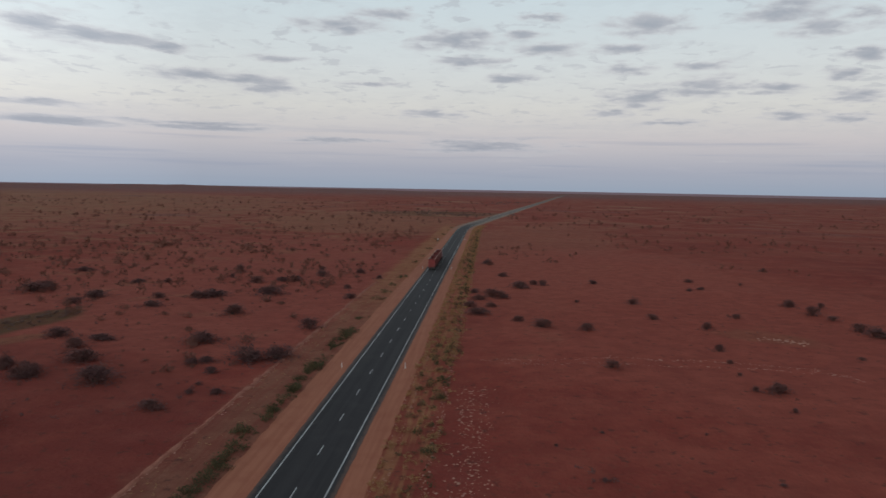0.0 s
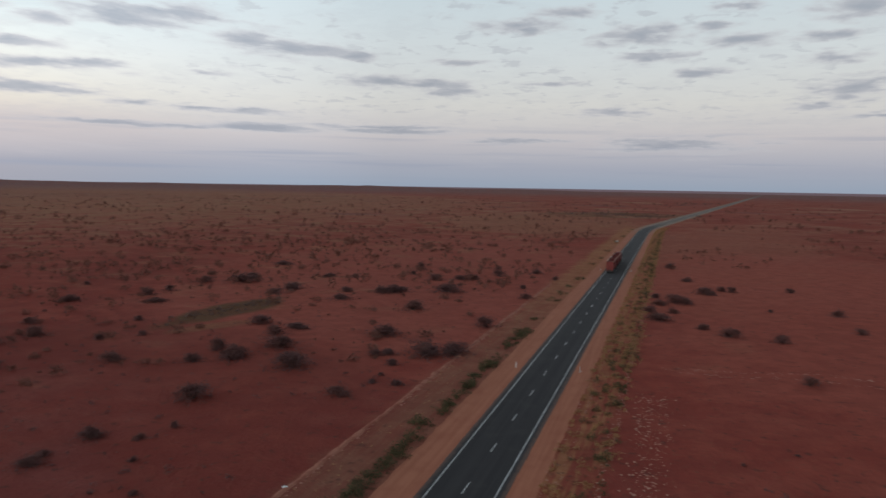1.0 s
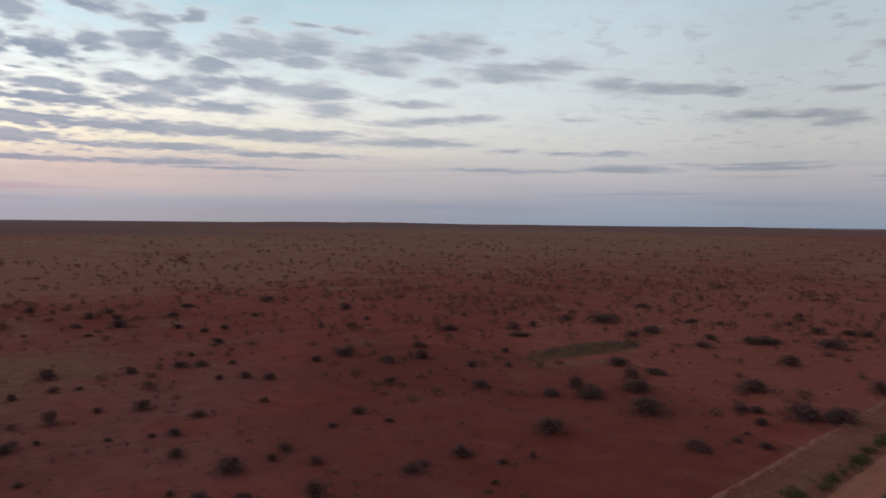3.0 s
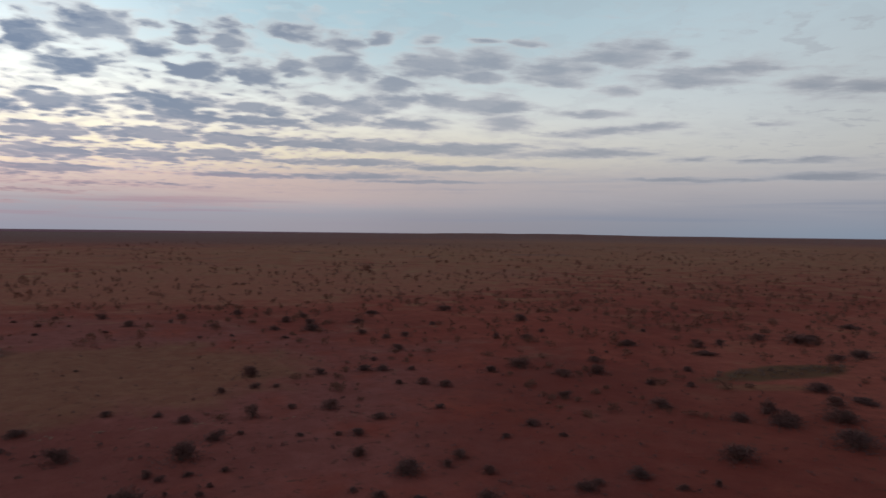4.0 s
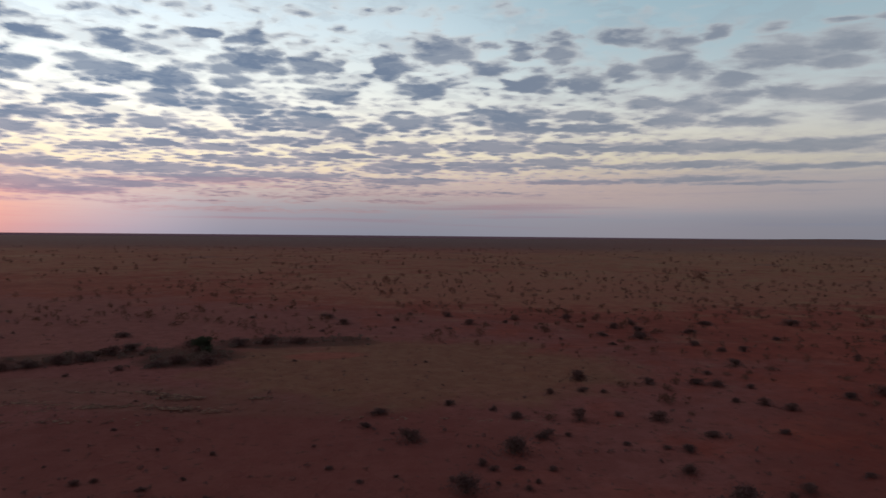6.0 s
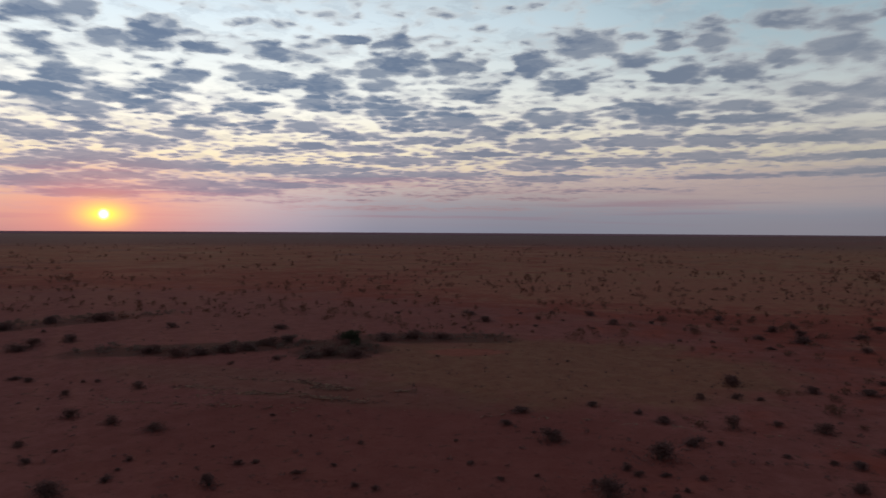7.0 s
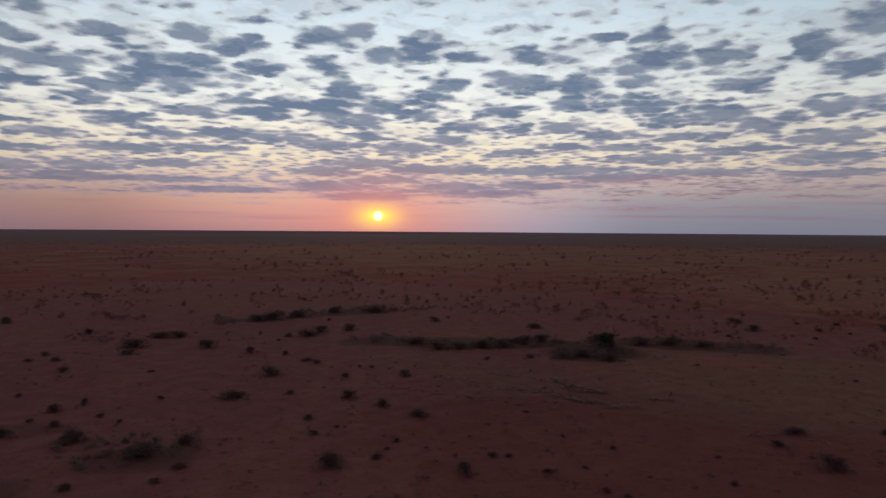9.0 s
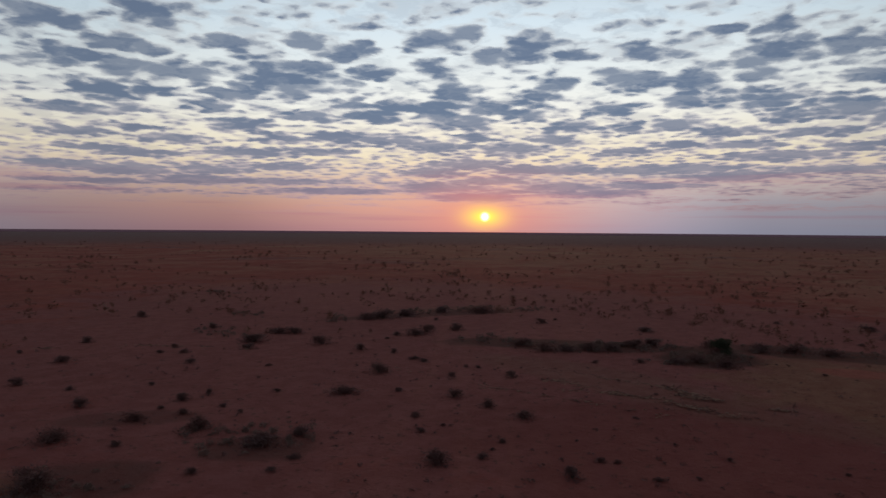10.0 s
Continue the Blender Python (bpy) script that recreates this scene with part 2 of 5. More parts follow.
rough_edge = n.math("ADD", rough_edge, n.math("MULTIPLY", cobble, n.span(toward, 0.3, 0.95, 0.3, 0.95)))
streaks = n.noise(n.combine(n.math("MULTIPLY", bearing, 0.16), n.math("MULTIPLY", lift, 2.0), 0.0), 1.0, 4.0, 0.55, dims="2D")
streaks = n.math("MULTIPLY", n.math("SUBTRACT", streaks, 0.5), 2.0)
level = n.span(up, 0.035, 0.105)
rough_edge = n.math("ADD", n.math("MULTIPLY", rough_edge, n.math("ADD", n.math("MULTIPLY", level, 0.7), 0.3)), n.math("MULTIPLY", streaks, n.math("SUBTRACT", 1.0, level)))
# drawn-out bars of cloud that slope down towards the road's end of the sky
drawn = n.math("MULTIPLY", n.span(bearing, 12, 28), n.span(bearing, 76, 58))
slant = n.combine(n.math("MULTIPLY", bearing, 0.11), n.math("MULTIPLY", n.math("SUBTRACT", lift, n.math("MULTIPLY", bearing, 0.10)), 1.25), 4.0)
bands = n.noise(slant, 1.0, 5.0, 0.55)
bands = n.math("MULTIPLY", n.math("SUBTRACT", bands, 0.47), 1.7)
rough_edge = n.math("MULTIPLY", rough_edge, n.math("SUBTRACT", 1.0, n.math("MULTIPLY", drawn, 0.55)))
rough_edge = n.math("ADD", rough_edge, n.math("MULTIPLY", drawn, bands))
dens = n.math("ADD", n.math("MULTIPLY", body, 0.60), rough_edge)
dens = n.math("ADD", dens, n.span(toward, -0.1, 0.95, 0.04, 0.28))
bank = n.math("MULTIPLY", n.math("MULTIPLY", n.span(up, 0.035, 0.055), n.span(up, 0.125, 0.085)), n.span(toward, 0.55, 0.9))
dens = n.math("ADD", dens, n.math("MULTIPLY", bank, 0.16))
rows_band = n.math("MULTIPLY", n.math("MULTIPLY", n.span(up, 0.05, 0.08), n.span(up, 0.27, 0.2)), cool)
dens = n.math("ADD", dens, n.math("MULTIPLY", rows_band, 0.15))
dens = n.math("MULTIPLY", dens, n.span(up, 0.012, 0.05))
thin = n.span(dens, -0.08, n.span(toward, 0.5, 0.98, 0.62, 0.40))
thick = n.span(n.math("ADD", dens, n.math("MULTIPLY", n.math("SUBTRACT", wisps, 0.5), 0.4)), 0.05, n.span(toward, 0.2, 0.97, 1.0, 0.72))
flecks = n.noise(n.vmath("ADD", sheet, n.vmath("MULTIPLY", warped, (0.15, 0.15, 0.0))), 9.0, 3.0, 0.5, dims="2D")
flecks = n.math("MULTIPLY", n.math("MULTIPLY", n.span(flecks, 0.52, 0.66), n.span(up, 0.05, 0.11)), n.span(toward, 0.5, -0.1, 0.0, 0.5))
flecks = n.math("MULTIPLY", flecks, n.span(wisps, 0.40, 0.58))
thin = n.math("MAXIMUM", thin, flecks)
thick = n.math("MAXIMUM", thick, n.math("MULTIPLY", flecks, 1.1))
veil = n.noise(n.vmath("ADD", sheet, n.vmath("MULTIPLY", warped, (0.2, 0.2, 0.0))), 4.6, 6.0, 0.62, dims="2D")
haze = n.math("MULTIPLY", n.math("MULTIPLY", n.span(veil, 0.46, 0.64), n.span(toward, 0.0, 0.95, 0.08, 0.30)), n.span(up, 0.03, 0.08))
lit = n.mix(n.span(toward, 0.0, 0.95), rgb(200, 200, 205), n.ramp(up, (0.0, rgb(192, 138, 144)), (0.08, rgb(205, 186, 182)), (0.2, rgb(212, 213, 211)), (0.4, rgb(212, 217, 218))))
dark = n.mix(n.span(toward, 0.35, 0.97), rgb(151, 158, 171), n.ramp(up, (0.0, rgb(150, 118, 138)), (0.08, rgb(134, 134, 148)), (0.16, rgb(104, 120, 143)), (0.4, rgb(96, 112, 138))))
cloud = n.mix(thick, lit, dark)
cloud = n.mix(n.math("MULTIPLY", n.span(wisps, 0.38, 0.6, 0.2, 0.0), thick), cloud, lit)
full = n.mix(haze, clear, n.mix(0.6, lit, dark))
full = n.mix(n.math("MULTIPLY", thin, n.span(toward, 0.1, 0.8, 0.8, 0.97)), full, cloud)
# long low bars of haze cloud near the horizon
bars = n.noise(n.combine(n.math("MULTIPLY", n.math("ARCTAN2", hx, hy), 3.0), n.math("MULTIPLY", up, 90.0), 0.0), 1.0, 3.0, 0.5)
bars = n.math("MULTIPLY", n.span(bars, 0.5, 0.72), n.math("MULTIPLY", n.span(up, 0.0, 0.02), n.span(up, 0.10, 0.05)))
full = n.mix(n.math("MULTIPLY", bars, 0.45), full, n.mix(n.span(toward, 0.3, 0.98), rgb(150, 160, 180), rgb(178, 120, 134)))
# the sky is brighter towards the sun
gain = n.span(toward, -0.2, 1.0, 1.0, 2.3, smooth=False)
murk = n.math("MULTIPLY", n.math("MULTIPLY", n.span(up, 0.09, 0.03), n.span(toward, 0.55, 0.85)), n.span(toward, 0.995, 0.93, 0.0, 0.3))
gain = n.math("MULTIPLY", gain, n.math("SUBTRACT", 1.0, murk))
flank = n.math("MULTIPLY", n.math("MULTIPLY", n.span(bearing, 22, 44), n.span(bearing, 84, 62)), n.span(up, 0.16, 0.04, 0.0, 0.15))
gain = n.math("MULTIPLY", gain, n.math("SUBTRACT", 1.0, flank))
gain = n.math("MULTIPLY", gain, n.math("SUBTRACT", 1.0, n.math("MULTIPLY", n.span(toward, 0.5, 0.75), n.span(toward, 0.97, 0.85, 0.0, 0.10))))
gain = n.math("MULTIPLY", gain, n.math("SUBTRACT", 1.0, n.math("MULTIPLY", cool, n.span(bearing, 96, 66, 0.0, 0.16))))
full = n.vmath("MULTIPLY", full, n.combine(gain, gain, gain))
# the low sun in haze
side = n.vmath("DOT_PRODUCT", heaven, (math.cos(SUN_YAW), math.sin(SUN_YAW), 0.0), out=1)
rise = n.math("SUBTRACT", hz, math.sin(SUN_UP))
front = n.span(toward, 0.8, 0.9)
wide = n.math("SQRT", n.math("ADD", n.math("POWER", side, 2.0), n.math("POWER", n.math("MULTIPLY", rise, 1.9), 2.0)))
glow = n.math("MULTIPLY", n.math("POWER", n.span(wide, 0.22, 0.0, smooth=False), 2.6), front)
halo = n.math("MULTIPLY", n.math("POWER", n.span(wide, 0.072, 0.0, smooth=False), 3.2), front)
disc = n.math("MULTIPLY", n.span(n.math("SQRT", n.math("ADD", n.math("POWER", side, 2.0), n.math("POWER", rise, 2.0))), 0.0092, 0.0), front)
disc = n.math("POWER", disc, 1.6)
full = n.mix(n.math("MULTIPLY", glow, 0.75), full, (2.2, 0.72, 0.48))
full = n.mix(n.math("MINIMUM", n.math("MULTIPLY", halo, 1.5), 1.0), full, (3.6, 2.2, 0.30))
full = n.mix(disc, full, (9.0, 8.2, 5.5))
# land beyond the end of the plain
full = n.mix(n.span(hz, -0.0036, -0.0026), n.mix(n.span(toward, -0.2, 0.9), rgb(104, 90, 97), rgb(92, 72, 82)), full)
back = n.add("ShaderNodeBackground")
n.put(back.inputs[0], full)
n.put(back.inputs[1], 1.0)
n.tree.links.new(back.outputs[0], n.add("ShaderNodeOutputWorld").inputs[0])

sun_lamp = bpy.data.lights.new("sun", "SUN")
sun_lamp.energy, sun_lamp.angle, sun_lamp.color = 0.6, radians(0.6), (1.0, 0.55, 0.32)
sun = new("sun", sun_lamp)
sun.matrix_world = look(SUN_DIR * 100, (0, 0, 0))

# ---- materials ----
def material(name, rough=0.9, metal=0.0, spec=0.3):
    m = bpy.data.materials.new(name)
    m.use_nodes = True
    k = Nodes(m.node_tree)
    b = k.add("ShaderNodeBsdfPrincipled")
    b.inputs["Roughness"].default_value, b.inputs["Metallic"].default_value = rough, metal
    b.inputs["Specular IOR Level"].default_value = spec
    k.tree.links.new(b.outputs[0], k.add("ShaderNodeOutputMaterial").inputs[0])
    place = k.add("ShaderNodeNewGeometry").outputs["Position"]
    return m, k, b, place


def bump(k, b, height, strength, distance):
    node = k.add("ShaderNodeBump")
    node.inputs["Strength"].default_value, node.inputs["Distance"].default_value = strength, distance
    k.put(node.inputs["Height"], height)
    k.put(b.inputs["Normal"], node.outputs[0])


def patch(k, place, cx, cy, along, across, turn, wobble):
    """A soft-edged land patch: 1 inside an ellipse with a ragged rim, 0 outside. turn: degrees of its long axis from +x."""
    x, y, _ = k.split(place)
    c, s = math.cos(radians(turn)), math.sin(radians(turn))
    dx, dy = k.math("SUBTRACT", x, cx), k.math("SUBTRACT", y, cy)
    u = k.math("DIVIDE", k.math("ADD", k.math("MULTIPLY", dx, c), k.math("MULTIPLY", dy, s)), along)
    v = k.math("DIVIDE", k.math("SUBTRACT", k.math("MULTIPLY", dy, c), k.math("MULTIPLY", dx, s)), across)
    far = k.math("SQRT", k.math("ADD", k.math("MULTIPLY", u, u), k.math("MULTIPLY", v, v)))
    return k.span(k.math("ADD", far, wobble), 1.15, 0.75)


def soil_material():
    m, k, b, p = material("red_soil", 0.98, spec=0.04)
    big, mid = k.noise(p, 0.012, 4, 0.6), k.noise(p, 0.09, 4, 0.6)
    fine, grit = k.noise(p, 1.1, 4, 0.65), k.noise(p, 9.0, 3, 0.6)
    base = k.mix(k.span(big, 0.35, 0.65), SOIL_DARK, SOIL_RED)
    base = k.mix(k.span(mid, 0.42, 0.7, 0.0, 0.6), base, SOIL_PALE)
    base = k.mix(k.span(fine, 0.5, 0.75, 0.0, 0.5), base, SOIL_CRUST)
    wob = k.math("MULTIPLY", k.math("SUBTRACT", k.noise(p, 0.05, 5, 0.65), 0.5), 1.35)
    streak = k.noise(p, 0.035, 5, 0.7)
    # grass flats, scrub and bare pans
    for cx, cy, al, ac, turn, tint, amount in (
            (-165, -135, 230, 160, 65, SOIL_BROWN, 0.75), (-95, 640, 210, 100, 100, GRASS_FAR, 0.5), (-75, 260, 170, 75, 100, SOIL_PAN, 0.7), (50, 430, 260, 50, 83, SOIL_TAN, 0.5), (66, 290, 90, 55, 80, SOIL_PAN, 0.7), (-62, 86, 62, 40, 150, SOIL_DEEP, 0.5), (-430, 130, 230, 160, 100, SOIL_TAN, 0.75), (70, 210, 150, 70, 100, SOIL_PALE, 0.7), (-80, -20, 45, 40, 90, SOIL_DEEP, 0.45),
            (-150, 2, 52, 40, 80, GRASS_FLAT, 0.65), (-83, 147, 24, 7, 85, GRASS_DARK, 0.9), (-75, 128, 10, 4, 60, GRASS_FLAT, 0.6),
            (80, 156, 12, 7, 150, GRASS_FLAT, 0.35), (101, 672, 10, 22, 80, STRAW_FAR, 0.7), (-40, 835, 88, 85, 0, GRASS_DARK, 0.85), (-120, 1500, 500, 120, 5, SOIL_RED, 0.9),
            (-154, -90, 34, 10, 118, SCRUB, 0.85), (-160, -54, 15, 13, 20, SCRUB, 0.95), (-184, -33, 26, 11, 95, SCRUB, 0.85),
            (-188, -160, 42, 7, 155, SCRUB, 0.7), (-44, -82, 9, 6, 140, SCRUB, 0.6), (-17, -88, 14, 9, 0, SCRUB, 0.6), (-42, -111, 12, 5, 140, SCRUB, 0.45),
            (-118, -55, 50, 12, 78, LEDGE, 0.4), (-162, -21, 6, 10, 12, SOIL_PAN, 0.8), (-205, -167, 34, 8, 150, LEDGE, 0.4)):
        base = k.mix(k.math("MULTIPLY", patch(k, p, cx, cy, al, ac, turn, wob), amount), base, tint)
    far = patch(k, p, -1300, 1250, 1350, 850, 135, wob)
    base = k.mix(k.math("MULTIPLY", far, k.span(streak, 0.36, 0.58, 0.3, 1.0)), base, GRASS_FAR)
    sunward = patch(k, p, -900, -250, 760, 420, 80, wob)
    base = k.mix(k.math("MULTIPLY", sunward, k.span(streak, 0.38, 0.62, 0.1, 0.7)), base, GRASS_FAR)
    x, y, _ = k.split(p)
    drift = k.noise(k.vmath("MULTIPLY", p, (1.0, 1.0, 0.0)), 0.02, 5, 0.7)
    # lightening with distance put into the soil colour, broken into tan streaks
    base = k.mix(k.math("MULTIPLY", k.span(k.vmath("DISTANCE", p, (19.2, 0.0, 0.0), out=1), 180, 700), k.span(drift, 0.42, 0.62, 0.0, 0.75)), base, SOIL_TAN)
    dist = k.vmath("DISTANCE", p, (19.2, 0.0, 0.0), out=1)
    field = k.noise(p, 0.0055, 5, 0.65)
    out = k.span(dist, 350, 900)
    base = k.mix(k.math("MULTIPLY", out, k.span(field, 0.56, 0.68, 0.0, 0.7)), base, HAZED_SCRUB)
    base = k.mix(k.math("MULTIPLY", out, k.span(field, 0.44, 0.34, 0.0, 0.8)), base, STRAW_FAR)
    # far scrub belt, with blue-grey haze put into its colour
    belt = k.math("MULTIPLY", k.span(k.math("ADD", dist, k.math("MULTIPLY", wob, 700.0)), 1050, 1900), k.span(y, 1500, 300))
    base = k.mix(k.math("MULTIPLY", belt, 0.9), base, HAZED_SCRUB)
    # distance haze put into the soil colour, greying the plain's far edge
    base = k.mix(k.math("MULTIPLY", k.span(k.math("ADD", dist, k.math("MULTIPLY", wob, 900.0)), 1700, 3400), k.span(streak, 0.4, 0.6, 0.45, 0.95)), base, HORIZON_HAZE)
    # the verges: yellow straw litter on one side, brown gravel turning to grass on the other
    ragged = k.math("ADD", x, k.math("MULTIPLY", k.math("SUBTRACT", k.noise(p, 0.16, 5, 0.7), 0.5), 9.0))
    near_end = k.span(y, 620, 540)
    right = k.math("MULTIPLY", k.math("MULTIPLY", k.span(ragged, 5.0, 6.5), k.span(ragged, 14.2, 11.0)), near_end)
    rows = k.noise(k.combine(k.math("MULTIPLY", x, 1.1), k.math("MULTIPLY", y, 0.07), 0.0), 1.0, 4, 0.65)
    base = k.mix(k.math("MULTIPLY", right, k.span(rows, 0.42, 0.6, 0.08, 0.75)), base, OCHRE)
    left = k.math("MULTIPLY", k.math("MULTIPLY", k.span(ragged, -6.0, -8.0), k.span(ragged, -19.5, -14.5)), near_end)
    base = k.mix(k.math("MULTIPLY", left, k.span(rows, 0.36, 0.6, 0.45, 0.85)), base, k.mix(k.span(y, 110, 300), VERGE_BROWN, OCHRE))
    # specks of small dark growth and pale gravel
    speck = k.noise(p, 0.55, 3, 0.7)
    base = k.mix(k.span(speck, 0.58, 0.68, 0.0, 0.7), base, SCRUB)
    base = k.mix(k.span(k.noise(p, 0.22, 4, 0.7), 0.35, 0.62, 0.0, 0.7), base, k.mix(0.5, base, SOIL_DEEP))
    base = k.mix(k.span(grit, 0.66, 0.78, 0.0, 0.4), base, SOIL_CRUST)
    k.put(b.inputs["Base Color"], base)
    bump(k, b, k.math("ADD", k.math("MULTIPLY", fine, 0.7), k.math("ADD", k.math("MULTIPLY", grit, 0.12), k.math("MULTIPLY", mid, 1.5))), 0.9, 0.5)
    return m


SOIL_RED, SOIL_DARK, SOIL_PALE = (0.290, 0.061, 0.043), (0.229, 0.048, 0.037), (0.362, 0.093, 0.064)
SOIL_BROWN = (0.271, 0.096, 0.086)
HORIZON_HAZE = (0.190, 0.125, 0.122)
OCHRE, VERGE_BROWN = (0.39, 0.180, 0.088), (0.275, 0.122, 0.078)
SOIL_DEEP = (0.172, 0.038, 0.030)
SOIL_CRUST, SOIL_PAN, SOIL_TAN = (0.315, 0.106, 0.069), (0.362, 0.101, 0.071), (0.355, 0.139, 0.088)
GRASS_FLAT, GRASS_DARK, GRASS_FAR = (0.255, 0.122, 0.066), (0.105, 0.070, 0.036), (0.320, 0.165, 0.092)
SCRUB, HAZED_SCRUB, LEDGE, STRAW_FAR = (0.095, 0.044, 0.034), (0.185, 0.098, 0.090), (0.22, 0.105, 0.072), (0.36, 0.185, 0.115)
soil = soil_material()


def plain_material(name, tone, other, scale=3.0, rough=0.9, spec=0.3, metal=0.0, fine=25.0, depth=0.02):
    """Two tones mixed at a broad and a fine scale, with matching relief."""
    m, k, b, p = material(name, rough, metal, spec)
    a, c = k.noise(p, scale, 4, 0.6), k.noise(p, fine, 3, 0.6)
    mixed = k.mix(k.span(a, 0.35, 0.68), tone, other)
    mixed = k.mix(k.span(c, 0.45, 0.75, 0.0, 0.35), mixed, tuple(v * 0.6 for v in other))
    k.put(b.inputs["Base Color"], mixed)
    bump(k, b, c, 0.5, depth)
    return m


def leaf_material(name, *tones):
    m, k, b, p = material(name, 0.85, spec=0.2)
    r = k.add("ShaderNodeObjectInfo").outputs["Random"]
    isle = k.add("ShaderNodeNewGeometry").outputs["Random Per Island"]
    tone = k.mix(r, tones[0], tones[1])
    tone = k.mix(k.span(isle, 0.6, 1.0, 0.0, 0.8), tone, tones[2])
    tone = k.mix(k.math("MULTIPLY", k.noise(p, 1.5, 2), 0.4), tone, tuple(v * 0.5 for v in tones[0]))
    k.put(b.inputs["Base Color"], tone)
    thin_leaf, both = k.add("ShaderNodeBsdfTranslucent"), k.add("ShaderNodeMixShader")
    k.put(thin_leaf.inputs[0], tone)
    both.inputs[0].default_value = 0.3
    k.tree.links.new(b.outputs[0], both.inputs[1])
    k.tree.links.new(thin_leaf.outputs[0], both.inputs[2])
    surface = next(x for x in k.tree.nodes if x.bl_idname == "ShaderNodeOutputMaterial").inputs[0]
    k.tree.links.new(both.outputs[0], surface)
    return m


asphalt_m, ak, ab, ap = material("asphalt", 0.78, spec=0.2)
ax, ay, _ = ak.split(ap)
wheel = ak.noise(ak.combine(ak.math("MULTIPLY", ax, 0.9), ak.math("MULTIPLY", ay, 0.012), 0.0), 1.0, 3, 0.6)
stone = ak.noise(ap, 30.0, 3, 0.7)
tone = ak.mix(ak.span(wheel, 0.35, 0.65), (0.027, 0.0235, 0.0245), (0.039, 0.034, 0.0345))
tone = ak.mix(ak.span(ak.noise(ap, 0.25, 4), 0.5, 0.75, 0.0, 0.5), tone, (0.050, 0.044, 0.042))
tone = ak.mix(ak.span(stone, 0.55, 0.8, 0.0, 0.4), tone, (0.075, 0.07, 0.067))
edge = ak.math("ADD", ak.math("ABSOLUTE", ax), ak.math("MULTIPLY", ak.noise(ap, 0.8, 4), 0.9))
# beyond the bend, sky sheen at grazing view put into the asphalt colour
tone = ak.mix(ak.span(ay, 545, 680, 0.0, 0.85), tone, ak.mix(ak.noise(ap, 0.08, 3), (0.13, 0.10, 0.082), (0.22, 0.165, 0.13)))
tone = ak.mix(ak.math("MULTIPLY", ak.span(edge, 4.15, 4.75), ak.span(ay, 540, 480)), tone, (0.12, 0.07, 0.055))
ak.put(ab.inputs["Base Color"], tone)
bump(ak, ab, stone, 0.4, 0.01)

paint = plain_material("road_paint", (0.62, 0.60, 0.58), (0.46, 0.44, 0.42), 0.8, 0.7)
shoulder_m, hk, hb, hp = material("graded_shoulder", 0.9, spec=0.1)
hx_, hy_, _ = hk.split(hp)
rut = hk.noise(hk.combine(hk.math("MULTIPLY", hx_, 1.6), hk.math("MULTIPLY", hy_, 0.05), 0.0), 1.0, 4, 0.65)
tone = hk.mix(hk.span(rut, 0.35, 0.65), (0.36, 0.125, 0.074), (0.42, 0.155, 0.092))
tone = hk.mix(hk.span(hk.noise(hp, 0.3, 5, 0.65), 0.45, 0.75, 0.0, 0.5), tone, (0.31, 0.095, 0.058))
# pale grazing sheen of the far road put into the shoulder colour
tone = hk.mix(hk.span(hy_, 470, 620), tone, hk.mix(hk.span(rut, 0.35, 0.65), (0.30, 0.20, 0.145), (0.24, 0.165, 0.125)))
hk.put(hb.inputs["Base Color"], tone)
bump(hk, hb, hk.noise(hp, 4.0, 4, 0.6), 0.5, 0.06)
berm_m = plain_material("berm_gravel", (0.37, 0.150, 0.102), (0.27, 0.088, 0.060), 0.5, 0.95, 0.1, fine=6.0, depth=0.05)
wood_m = plain_material("shrub_wood", (0.10, 0.075, 0.06), (0.06, 0.045, 0.04), 6.0)
shrub_m = leaf_material("shrub_leaf", (0.150, 0.078, 0.076), (0.185, 0.083, 0.074), (0.235, 0.130, 0.114))
tree_m = leaf_material("tree_leaf", (0.062, 0.066, 0.040), (0.068, 0.070, 0.044), (0.09, 0.088, 0.056))
far_m = leaf_material("distant_shrub_leaf", (0.185, 0.086, 0.068), (0.210, 0.086, 0.064), (0.25, 0.130, 0.095))
thicket_m = leaf_material("thicket_leaf", (0.200, 0.125, 0.108), (0.200, 0.120, 0.100), (0.24, 0.155, 0.125))
green_m = leaf_material("verge_shrub_leaf", (0.090, 0.080, 0.040), (0.105, 0.088, 0.046), (0.20, 0.155, 0.080))
straw_m = leaf_material("dry_grass", (0.44, 0.245, 0.11), (0.39, 0.215, 0.10), (0.56, 0.37, 0.20))
pebble_m = plain_material("pale_stone", (0.50, 0.26, 0.19), (0.36, 0.155, 0.112), 1.2, 0.9)
ledge_m = plain_material("ledge_stone", (0.31, 0.152, 0.100), (0.125, 0.052, 0.040), 0.8, 0.95)


# ---- land ----
def sway(y):
    """The road's centre line: straight, then a slight bend to the right."""
    s = (y - 560) / 18
    return 0.13 * 18 * (s if s > 30 else math.log1p(math.exp(s)))


